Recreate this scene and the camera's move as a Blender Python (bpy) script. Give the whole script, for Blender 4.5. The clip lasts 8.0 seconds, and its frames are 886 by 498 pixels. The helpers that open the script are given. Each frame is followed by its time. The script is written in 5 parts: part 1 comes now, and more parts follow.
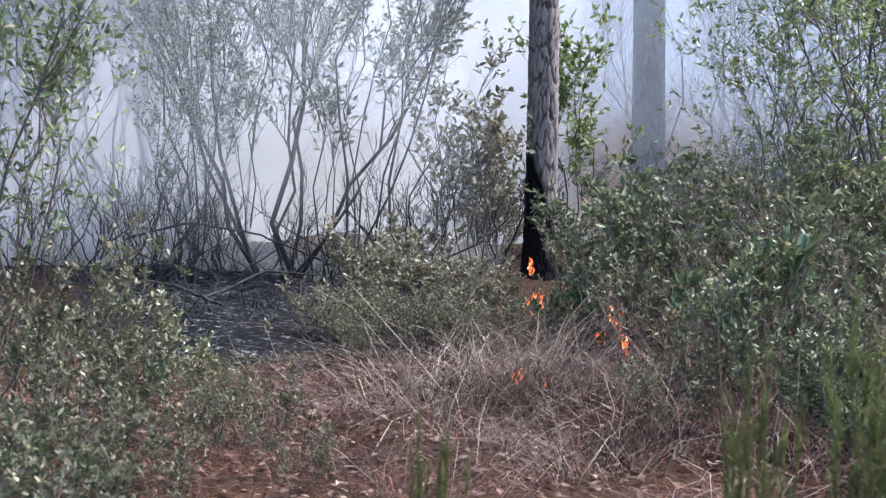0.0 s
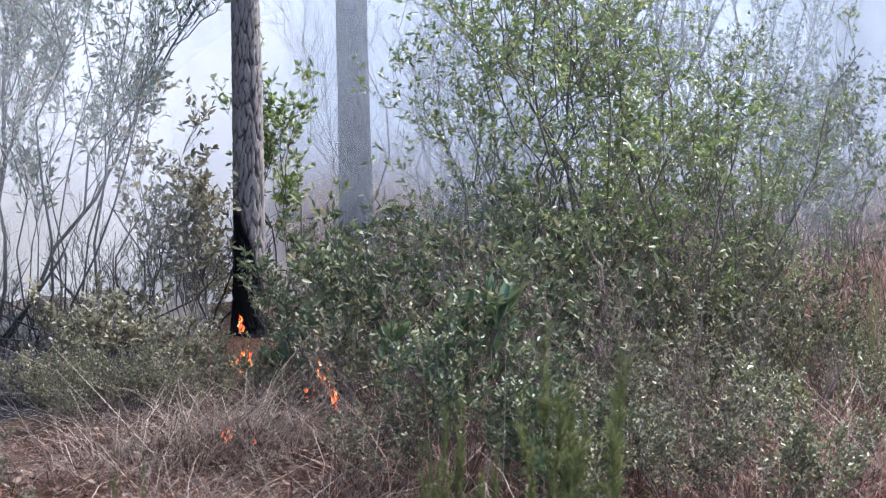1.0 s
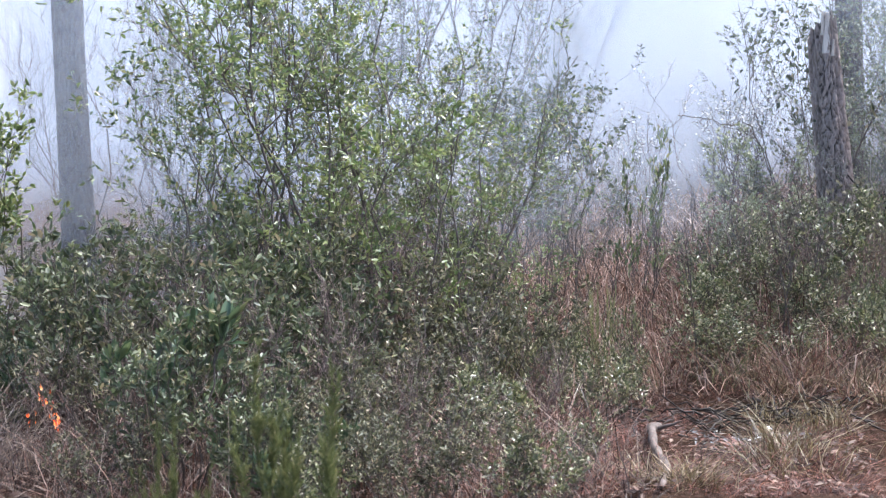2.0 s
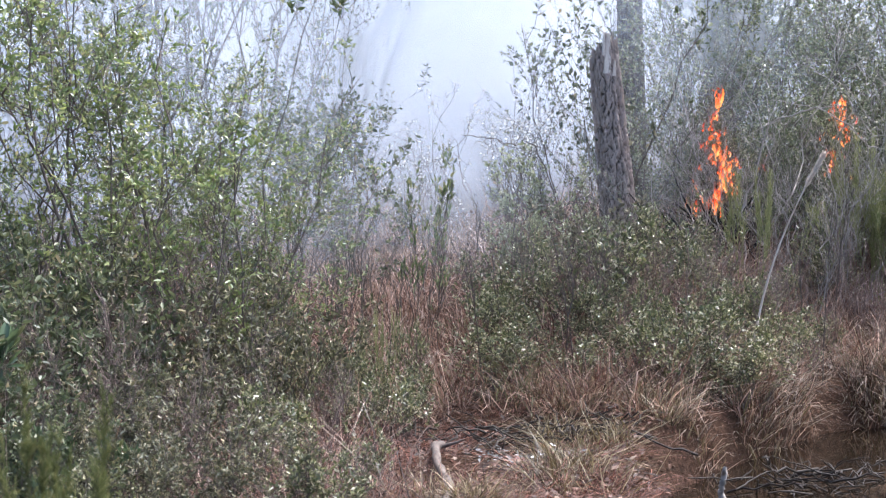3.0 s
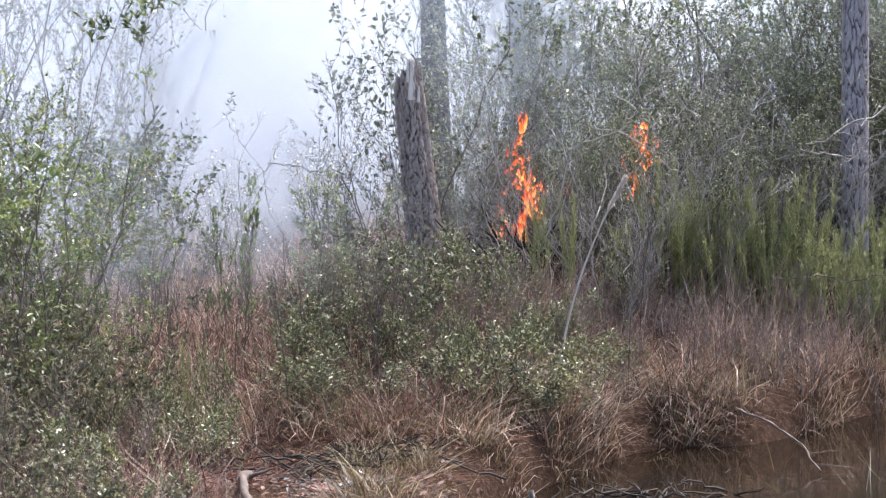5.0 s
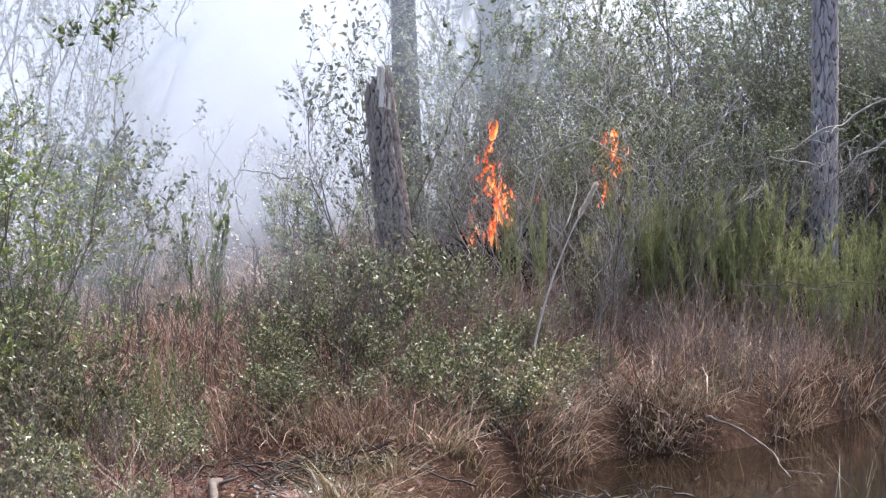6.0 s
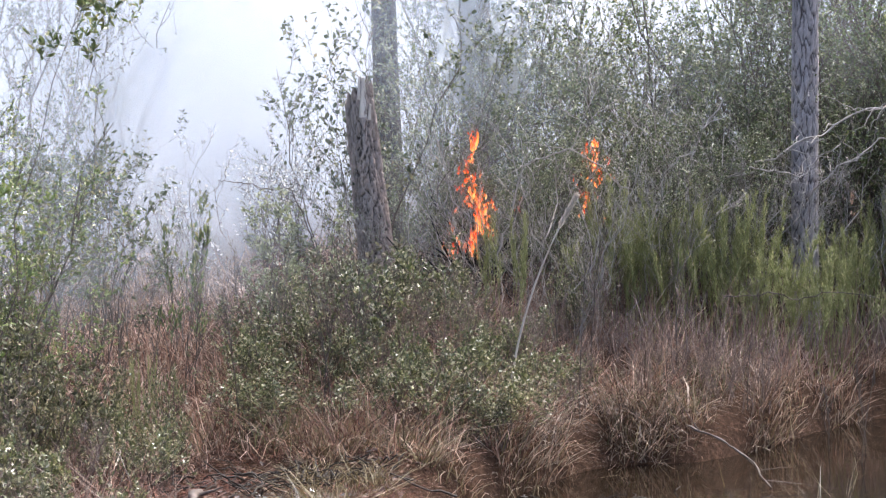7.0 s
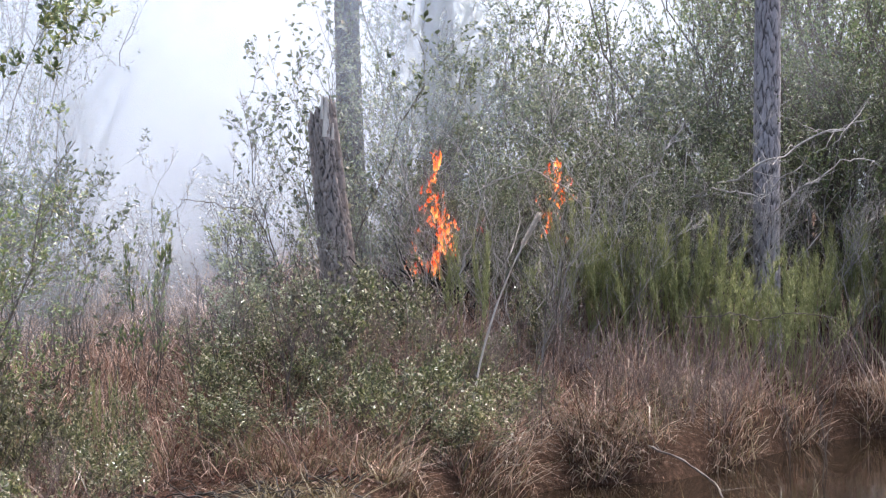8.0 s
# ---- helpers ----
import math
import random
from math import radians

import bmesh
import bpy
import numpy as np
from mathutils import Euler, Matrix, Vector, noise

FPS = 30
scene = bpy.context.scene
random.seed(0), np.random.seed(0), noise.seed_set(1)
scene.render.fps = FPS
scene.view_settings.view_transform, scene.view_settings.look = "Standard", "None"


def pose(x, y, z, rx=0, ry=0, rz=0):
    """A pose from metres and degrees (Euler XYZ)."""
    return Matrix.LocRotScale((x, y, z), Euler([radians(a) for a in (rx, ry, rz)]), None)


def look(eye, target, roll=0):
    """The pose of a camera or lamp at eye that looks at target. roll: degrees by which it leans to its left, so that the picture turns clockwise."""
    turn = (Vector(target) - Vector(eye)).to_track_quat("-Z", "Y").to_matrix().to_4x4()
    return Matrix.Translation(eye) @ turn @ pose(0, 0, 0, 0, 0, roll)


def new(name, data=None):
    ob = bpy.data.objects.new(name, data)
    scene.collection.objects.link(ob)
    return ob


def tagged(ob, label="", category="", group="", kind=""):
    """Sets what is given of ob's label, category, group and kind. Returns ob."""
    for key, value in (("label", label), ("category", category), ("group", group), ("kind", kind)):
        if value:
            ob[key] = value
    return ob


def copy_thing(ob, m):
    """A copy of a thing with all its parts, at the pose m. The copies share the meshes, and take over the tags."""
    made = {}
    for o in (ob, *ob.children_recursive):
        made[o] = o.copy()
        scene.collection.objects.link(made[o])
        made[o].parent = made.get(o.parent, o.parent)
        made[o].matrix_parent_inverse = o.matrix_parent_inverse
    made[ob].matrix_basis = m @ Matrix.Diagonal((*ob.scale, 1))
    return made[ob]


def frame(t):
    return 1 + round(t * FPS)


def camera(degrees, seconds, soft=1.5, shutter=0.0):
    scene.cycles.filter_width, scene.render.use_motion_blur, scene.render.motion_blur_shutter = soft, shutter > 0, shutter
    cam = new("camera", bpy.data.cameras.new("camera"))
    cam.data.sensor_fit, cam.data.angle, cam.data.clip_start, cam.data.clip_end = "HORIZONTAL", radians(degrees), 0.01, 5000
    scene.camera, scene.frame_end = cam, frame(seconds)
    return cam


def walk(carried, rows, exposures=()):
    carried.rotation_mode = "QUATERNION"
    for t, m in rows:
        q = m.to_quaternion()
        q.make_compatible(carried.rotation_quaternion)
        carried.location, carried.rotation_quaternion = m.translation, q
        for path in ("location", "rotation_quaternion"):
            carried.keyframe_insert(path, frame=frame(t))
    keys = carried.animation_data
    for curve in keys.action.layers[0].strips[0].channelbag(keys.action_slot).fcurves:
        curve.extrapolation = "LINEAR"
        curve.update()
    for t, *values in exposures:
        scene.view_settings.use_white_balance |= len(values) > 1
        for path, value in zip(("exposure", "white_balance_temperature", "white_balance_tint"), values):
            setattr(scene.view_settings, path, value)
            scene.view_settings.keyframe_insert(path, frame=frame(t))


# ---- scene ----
# The camera: held by hand and panned to the right about the body, at eye height beside a wet ditch.
cam = camera(22.18, 8.0, soft=1.2)
EYE, TILT, LEAN, ARM = 1.75, -5.6, -1.2, 0.45
# seconds, turn to the right, tilt up, lean (degrees, from the first view)
TURNS = [
    (0.0, 0.0, 0.0, 0.0), (0.5, 3.559, 0.776, -0.183), (1.0, 7.187, 1.293, -1.856), (1.5, 10.475, 1.125, -2.645),
    (2.0, 13.979, 1.335, -3.638), (2.2, 15.363, 1.456, -3.658), (2.7, 18.15, 1.49, -3.95), (3.3, 20.088, 1.441, -4.167),
    (3.5, 20.514, 1.432, -4.204), (4.0, 21.797, 1.518, -4.326), (4.5, 23.111, 1.668, -4.99), (5.2, 24.35, 1.78, -5.08),
    (6.0, 24.827, 1.862, -5.133), (6.5, 24.996, 2.054, -5.265), (7.0, 25.321, 2.084, -5.21), (7.5, 25.818, 2.243, -5.03),
    (8.0, 26.287, 2.497, -5.042),
]


def held(turn, tilt, lean):
    a = radians(turn)
    spot = pose(ARM * math.sin(a), ARM * (math.cos(a) - 1), 0)
    return pose(0, 0, EYE, TILT, LEAN, 0) @ spot @ pose(0, 0, 0, 0, 0, -turn) @ pose(0, 0, 0, 90 + tilt) @ pose(0, 0, 0, 0, 0, lean)


walk(cam, [(t, held(a, b, c)) for t, a, b, c in TURNS], [(0.0, 1.93, 5540, 10), (2.2, 2.04, 5690, 11), (8.0, 2.06, 6180, 12)])
# a long lens, focused on the thicket
cam.data.dof.use_dof, cam.data.dof.focus_distance, cam.data.dof.aperture_fstop = True, 14.6, 9.0

# ---- light: bright sky through smoke, a soft high sun from the right ----
world = bpy.data.worlds.new("sky")
scene.world = world
world.use_nodes = True
wn = world.node_tree.nodes
sky = wn.new("ShaderNodeTexSky")
sky.sky_type = "NISHITA"
sky.sun_disc = False
SUN_EL, SUN_AZ = 60.0, 74.0
sky.sun_elevation, sky.sun_rotation = radians(SUN_EL), radians(SUN_AZ)
sky.dust_density, sky.air_density = 4.0, 1.0
world.node_tree.links.new(sky.outputs[0], wn["Background"].inputs[0])
wn["Background"].inputs[1].default_value = 0.105
sun_data = bpy.data.lights.new("sun", "SUN")
sun_data.energy, sun_data.angle, sun_data.color = 2.4, radians(8), (1.0, 0.94, 0.86)
sun = new("sun", sun_data)
SUN_DIR = Vector((math.sin(radians(SUN_AZ)) * math.cos(radians(SUN_EL)), math.cos(radians(SUN_AZ)) * math.cos(radians(SUN_EL)), math.sin(radians(SUN_EL))))
sun.matrix_world = look(SUN_DIR * 60, (0, 0, 0))


# ---- materials ----
def material(name):
    m = bpy.data.materials.new(name)
    m.use_nodes = True
    return m, m.node_tree.nodes, m.node_tree.links, m.node_tree.nodes["Principled BSDF"]


def ramp(n, links, source, stops):
    r = n.new("ShaderNodeValToRGB")
    while len(r.color_ramp.elements) < len(stops):
        r.color_ramp.elements.new(0.5)
    for e, (p, c) in zip(r.color_ramp.elements, stops):
        e.position, e.color = p, (*c, 1)
    links.new(source, r.inputs[0])
    return r


def noise_tex(n, links, scale, detail=4, rough=0.6, stretch=None, kind="Object"):
    co = n.new("ShaderNodeTexCoord")
    t = n.new("ShaderNodeTexNoise")
    t.inputs["Scale"].default_value, t.inputs["Detail"].default_value, t.inputs["Roughness"].default_value = scale, detail, rough
    if stretch:
        mp = n.new("ShaderNodeMapping")
        mp.inputs["Scale"].default_value = stretch
        links.new(co.outputs[kind], mp.inputs[0])
        links.new(mp.outputs[0], t.inputs[0])
    else:
        links.new(co.outputs[kind], t.inputs[0])
    return t


def add_bump(n, links, bsdf, source, strength, distance):
    b = n.new("ShaderNodeBump")
    b.inputs["Strength"].default_value, b.inputs["Distance"].default_value = strength, distance
    links.new(source, b.inputs["Height"])
    links.new(b.outputs[0], bsdf.inputs["Normal"])


def blade_material(name, stops, rough=0.5, through_light=0.3, spec=0.4):
    """Leaves and blades: each one has its own shade, and some light comes through."""
    m, n, l, b = material(name)
    geo = n.new("ShaderNodeNewGeometry")
    r = ramp(n, l, geo.outputs["Random Per Island"], stops)
    big = noise_tex(n, l, 2.2, 3)
    mix = n.new("ShaderNodeMix")
    mix.data_type, mix.blend_type = "RGBA", "MULTIPLY"
    mix.inputs[0].default_value = 0.7
    l.new(r.outputs[0], mix.inputs["A"])
    l.new(ramp(n, l, big.outputs[0], [(0.3, (0.6, 0.62, 0.6)), (0.7, (1.15, 1.1, 1.0))]).outputs[0], mix.inputs["B"])
    l.new(mix.outputs["Result"], b.inputs["Base Color"])
    b.inputs["Roughness"].default_value = rough
    b.inputs["Specular IOR Level"].default_value = spec
    if through_light:
        tr = n.new("ShaderNodeBsdfTranslucent")
        l.new(mix.outputs["Result"], tr.inputs[0])
        ms = n.new("ShaderNodeMixShader")
        ms.inputs[0].default_value = through_light
        l.new(b.outputs[0], ms.inputs[1])
        l.new(tr.outputs[0], ms.inputs[2])
        l.new(ms.outputs[0], n["Material Output"].inputs[0])
    return m


LEAF_GREEN = blade_material("leaf_green", [(0.0, (0.0868, 0.126, 0.0508)), (0.45, (0.163, 0.211, 0.0864)), (0.8, (0.271, 0.302, 0.132)), (1.0, (0.434, 0.384, 0.203))], 0.32, 0.35, 0.6)
LEAF_FRESH = blade_material("leaf_fresh", [(0.0, (0.106, 0.156, 0.0506)), (0.5, (0.203, 0.264, 0.091)), (1.0, (0.383, 0.401, 0.162))], 0.34, 0.4, 0.6)
LEAF_DARK = blade_material("leaf_dark", [(0.0, (0.048, 0.062, 0.031)), (0.5, (0.1, 0.124, 0.062)), (0.9, (0.19, 0.205, 0.105)), (1.0, (0.38, 0.31, 0.19))], 0.48, 0.3, 0.4)
LEAF_DULL = blade_material("leaf_dull", [(0.0, (0.05, 0.053, 0.03)), (0.5, (0.108, 0.112, 0.06)), (0.9, (0.225, 0.212, 0.12)), (1.0, (0.45, 0.37, 0.24))], 0.48, 0.3, 0.4)
# palest stops put white leaf glints into the colour; darkest stop deepens gaps
LEAF_BANK = blade_material("leaf_bank", [(0.0, (0.06, 0.075, 0.03)), (0.45, (0.145, 0.165, 0.068)), (0.78, (0.32, 0.32, 0.15)), (0.9, (0.56, 0.52, 0.33)), (1.0, (0.75, 0.7, 0.55))], 0.28, 0.35, 0.65)
LEAF_SCRUB = blade_material("leaf_scrub", [(0.0, (0.103, 0.0891, 0.0562)), (0.5, (0.179, 0.169, 0.103)), (1.0, (0.356, 0.309, 0.206))], 0.4, 0.3)
LEAF_SINGED = blade_material("leaf_singed", [(0.0, (0.05, 0.072, 0.052)), (0.5, (0.1, 0.148, 0.1)), (0.85, (0.17, 0.22, 0.145)), (1.0, (0.31, 0.26, 0.17))], 0.4, 0.35)
LEAF_OLIVE = blade_material("leaf_olive", [(0.0, (0.07, 0.1, 0.042)), (0.5, (0.15, 0.2, 0.085)), (0.93, (0.27, 0.31, 0.14)), (1.0, (0.36, 0.32, 0.18))], 0.4, 0.38)
LEAF_PALE = blade_material("leaf_pale", [(0.0, (0.17, 0.2, 0.1)), (0.5, (0.31, 0.34, 0.19)), (0.85, (0.48, 0.5, 0.34)), (1.0, (0.7, 0.68, 0.55))], 0.4, 0.4)
LEAF_BROAD = blade_material("leaf_broad", [(0.0, (0.05, 0.085, 0.045)), (0.5, (0.1, 0.15, 0.075)), (0.9, (0.17, 0.22, 0.1)), (1.0, (0.3, 0.3, 0.13))], 0.34, 0.25, 0.55)
LEAF_WOOD = blade_material("leaf_wood_edge", [(0.0, (0.06, 0.078, 0.036)), (0.5, (0.135, 0.162, 0.076)), (0.85, (0.27, 0.295, 0.155)), (1.0, (0.52, 0.52, 0.37))], 0.36, 0.32, 0.55)
WHITE_TIP = blade_material("white_tip", [(0.0, (0.6, 0.6, 0.6)), (1.0, (0.9, 0.9, 0.9))], 0.7, 0.5, 0.1)
FENNEL = blade_material("feathery_green", [(0.0, (0.17, 0.198, 0.085)), (0.6, (0.31, 0.33, 0.15)), (1.0, (0.5, 0.48, 0.29))], 0.55, 0.5, 0.25)
FENNEL_DARK = blade_material("feathery_dark_green", [(0.0, (0.085, 0.1, 0.036)), (0.6, (0.15, 0.168, 0.062)), (1.0, (0.26, 0.25, 0.115))], 0.6, 0.35, 0.2)
STRAW = blade_material("straw", [(0.0, (0.0166, 0.00959, 0.00751)), (0.5, (0.0518, 0.0307, 0.0238)), (0.8, (0.125, 0.0828, 0.0657)), (1.0, (0.331, 0.256, 0.213))], 0.5, 0.25)
STRAW_PALE = blade_material("straw_pale", [(0.0, (0.173, 0.128, 0.0998)), (0.6, (0.331, 0.255, 0.207)), (1.0, (0.52, 0.435, 0.356))], 0.5, 0.2)
GRASS_TAN = blade_material("grass_tan", [(0.0, (0.0476, 0.0261, 0.0187)), (0.42, (0.171, 0.101, 0.0668)), (0.74, (0.401, 0.252, 0.181)), (1.0, (0.82, 0.612, 0.51))], 0.5, 0.3)
GRASS_RUST = blade_material("grass_rust", [(0.0, (0.045, 0.019, 0.014)), (0.45, (0.16, 0.076, 0.053)), (0.8, (0.34, 0.19, 0.14)), (1.0, (0.65, 0.46, 0.39))], 0.6, 0.3)
STALK_ROSE = blade_material("stalk_rose", [(0.0, (0.14, 0.09, 0.075)), (0.5, (0.32, 0.22, 0.185)), (1.0, (0.62, 0.5, 0.43))], 0.5, 0.3)
GRASS_PALE = blade_material("grass_pale_green", [(0.0, (0.0405, 0.0297, 0.0144)), (0.5, (0.126, 0.0945, 0.045)), (0.8, (0.252, 0.203, 0.108)), (1.0, (0.504, 0.432, 0.306))], 0.5, 0.35)
GRASS_GREEN = blade_material("grass_green", [(0.0, (0.03, 0.034, 0.014)), (0.5, (0.09, 0.1, 0.04)), (0.85, (0.19, 0.19, 0.085)), (1.0, (0.45, 0.4, 0.25))], 0.5, 0.35)
NEEDLES = blade_material("pine_needles_dead", [(0.0, (0.025, 0.009, 0.007)), (0.55, (0.105, 0.034, 0.021)), (0.85, (0.22, 0.085, 0.055)), (1.0, (0.44, 0.2, 0.14))], 0.6, 0.15)
PINE_GREEN = blade_material("pine_needles", [(0.0, (0.04, 0.07, 0.03)), (1.0, (0.1, 0.15, 0.05))], 0.5, 0.2)


def wood_material(name, dark, light, rough=0.85, scale=14.0):
    m, n, l, b = material(name)
    a = noise_tex(n, l, scale, 6, 0.65, (1, 1, 0.25))
    l.new(ramp(n, l, a.outputs[0], [(0.3, dark), (0.7, light)]).outputs[0], b.inputs["Base Color"])
    b.inputs["Roughness"].default_value = rough
    b.inputs["Specular IOR Level"].default_value = 0.2
    fine = noise_tex(n, l, scale * 6, 4, 0.7, (1, 1, 0.3))
    add_bump(n, l, b, fine.outputs[0], 0.5, 0.004)
    return m


TWIG = wood_material("twig_grey_brown", (0.06, 0.05, 0.04), (0.17, 0.14, 0.12))
TWIG_ROSE = wood_material("twig_rosy_brown", (0.1, 0.074, 0.062), (0.28, 0.21, 0.18))
TWIG_PALE = wood_material("twig_pale", (0.19, 0.17, 0.148), (0.44, 0.4, 0.36))
TWIG_CHARRED = wood_material("twig_charred", (0.012, 0.012, 0.013), (0.06, 0.055, 0.055))
TWIG_WET = wood_material("twig_wet", (0.014, 0.01, 0.008), (0.05, 0.04, 0.032), 0.6)
LOG_WOOD = wood_material("weathered_wood", (0.055, 0.042, 0.035), (0.2, 0.16, 0.135), 0.75, 9)
FRESH_WOOD = wood_material("bare_wood", (0.4, 0.33, 0.27), (0.7, 0.63, 0.55), 0.8, 10)
CHAR = wood_material("charcoal", (0.006, 0.006, 0.006), (0.03, 0.028, 0.028), 0.9, 20)


def bark_material(name, dark, light, char_top=None):
    """Plated pine bark: dark furrows below the plates (by the height stored on the mesh); char up to a ragged line."""
    m, n, l, b = material(name)
    at = n.new("ShaderNodeAttribute")
    at.attribute_name = "plate"
    grain = noise_tex(n, l, 22, 6, 0.7, (1, 1, 0.5))
    plates = ramp(n, l, grain.outputs[0], [(0.25, tuple(c * 0.55 for c in light)), (0.5, light), (0.8, tuple(min(1, c * 1.35) for c in light))])
    mix = n.new("ShaderNodeMix")
    mix.data_type = "RGBA"
    l.new(at.outputs["Fac"], mix.inputs[0])
    mix.inputs["A"].default_value = (*dark, 1)
    l.new(plates.outputs[0], mix.inputs["B"])
    colour = mix.outputs["Result"]
    if char_top is not None:
        co = n.new("ShaderNodeTexCoord")
        sep = n.new("ShaderNodeSeparateXYZ")
        l.new(co.outputs["Object"], sep.inputs[0])
        wob = noise_tex(n, l, 5.0, 5, 0.65, (1, 1, 0.35))
        # char climbs higher on the windward side
        side = n.new("ShaderNodeMath"); side.operation = "MULTIPLY_ADD"
        l.new(sep.outputs["X"], side.inputs[0]); side.inputs[1].default_value = 3.0; l.new(sep.outputs["Z"], side.inputs[2])
        rag = n.new("ShaderNodeMath"); rag.operation = "MULTIPLY_ADD"
        l.new(wob.outputs[0], rag.inputs[0]); rag.inputs[1].default_value = 0.5; l.new(side.outputs[0], rag.inputs[2])
        edge = n.new("ShaderNodeMapRange")
        edge.inputs["From Min"].default_value, edge.inputs["From Max"].default_value = char_top, char_top + 0.14
        l.new(rag.outputs[0], edge.inputs[0])
        cm = n.new("ShaderNodeMix"); cm.data_type = "RGBA"
        l.new(edge.outputs[0], cm.inputs[0])
        cm.inputs["A"].default_value = (0.008, 0.008, 0.009, 1)
        l.new(colour, cm.inputs["B"])
        colour = cm.outputs["Result"]
    l.new(colour, b.inputs["Base Color"])
    b.inputs["Roughness"].default_value = 0.9
    b.inputs["Specular IOR Level"].default_value = 0.2
    fine = noise_tex(n, l, 90, 4, 0.7)
    add_bump(n, l, b, fine.outputs[0], 0.6, 0.006)
    return m


BARK_CHARRED = bark_material("bark_charred_pine", (0.05, 0.042, 0.04), (0.3, 0.255, 0.235), 1.0)
BARK_GREY = bark_material("bark_grey_pine", (0.055, 0.047, 0.046), (0.4, 0.355, 0.345))
STUMP_BARK = bark_material("bark_dead", (0.03, 0.024, 0.021), (0.36, 0.29, 0.25))
BARK_FAR = bark_material("bark_brown_pine", (0.02, 0.018, 0.017), (0.085, 0.074, 0.068))


def ground_material():
    m, n, l, b = material("forest_floor")
    big = noise_tex(n, l, 0.9, 6, 0.65)
    fine = noise_tex(n, l, 26, 6, 0.75)
    base = ramp(n, l, fine.outputs[0], [(0.28, (0.02, 0.013, 0.01)), (0.5, (0.065, 0.04, 0.027)), (0.72, (0.16, 0.1, 0.07))])
    mix = n.new("ShaderNodeMix")
    mix.data_type, mix.blend_type = "RGBA", "MULTIPLY"
    mix.inputs[0].default_value = 0.8
    l.new(base.outputs[0], mix.inputs["A"])
    l.new(ramp(n, l, big.outputs[0], [(0.3, (0.5, 0.45, 0.42)), (0.7, (1.1, 1.0, 0.95))]).outputs[0], mix.inputs["B"])
    at = n.new("ShaderNodeAttribute")
    at.attribute_name = "ash"
    wob = n.new("ShaderNodeMath"); wob.operation = "MULTIPLY_ADD"
    l.new(noise_tex(n, l, 7, 5, 0.7).outputs[0], wob.inputs[0]); wob.inputs[1].default_value = 1.1; l.new(at.outputs["Fac"], wob.inputs[2])
    edge = n.new("ShaderNodeMapRange")
    edge.inputs["From Min"].default_value, edge.inputs["From Max"].default_value = 0.85, 1.25
    l.new(wob.outputs[0], edge.inputs[0])
    ash = ramp(n, l, noise_tex(n, l, 15, 6, 0.75).outputs[0], [(0.42, (0.008, 0.008, 0.009)), (0.56, (0.02, 0.02, 0.022)), (0.62, (0.13, 0.13, 0.138)), (0.74, (0.48, 0.48, 0.5))])
    cm = n.new("ShaderNodeMix"); cm.data_type = "RGBA"
    l.new(edge.outputs[0], cm.inputs[0])
    l.new(mix.outputs["Result"], cm.inputs["A"])
    l.new(ash.outputs[0], cm.inputs["B"])
    l.new(cm.outputs["Result"], b.inputs["Base Color"])
    b.inputs["Roughness"].default_value = 0.95
    b.inputs["Specular IOR Level"].default_value = 0.06
    add_bump(n, l, b, fine.outputs[0], 0.9, 0.05)
    return m


def water_material():
    m, n, l, b = material("ditch_water")
    b.inputs["Base Color"].default_value = (0.012, 0.008, 0.005, 1)
    b.inputs["Roughness"].default_value = 0.06
    b.inputs["IOR"].default_value = 1.33
    add_bump(n, l, b, noise_tex(n, l, 5, 3, 0.5).outputs[0], 0.06, 0.02)
    return m


def smoke_material(name, low, high, scale, tint):
    """A veil of drifting smoke: it lets part of the light pass and scatters the rest."""
    m, n, l, b = material(name)
    n.remove(b)
    at = n.new("ShaderNodeAttribute")
    at.attribute_name = "veil"
    t = noise_tex(n, l, scale, 4, 0.5, (1, 1, 0.7))
    t.inputs["Distortion"].default_value = 0.7
    mr = n.new("ShaderNodeMapRange")
    mr.interpolation_type = "SMOOTHSTEP"
    mr.inputs["From Min"].default_value, mr.inputs["From Max"].default_value = 0.3, 0.72
    mr.inputs["To Min"].default_value, mr.inputs["To Max"].default_value = low, high
    l.new(t.outputs[0], mr.inputs[0])
    mul = n.new("ShaderNodeMath"); mul.operation = "MULTIPLY"
    l.new(mr.outputs[0], mul.inputs[0]); l.new(at.outputs["Fac"], mul.inputs[1])
    dif, tra, add_, clear, mix = (n.new(k) for k in ("ShaderNodeBsdfDiffuse", "ShaderNodeBsdfTranslucent", "ShaderNodeMixShader", "ShaderNodeBsdfTransparent", "ShaderNodeMixShader"))
    dif.inputs[0].default_value = tra.inputs[0].default_value = (*tint, 1)
    add_.inputs[0].default_value = 0.5
    l.new(dif.outputs[0], add_.inputs[1]); l.new(tra.outputs[0], add_.inputs[2])
    l.new(mul.outputs[0], mix.inputs[0])
    l.new(clear.outputs[0], mix.inputs[1]); l.new(add_.outputs[0], mix.inputs[2])
    l.new(mix.outputs[0], n["Material Output"].inputs[0])
    return m


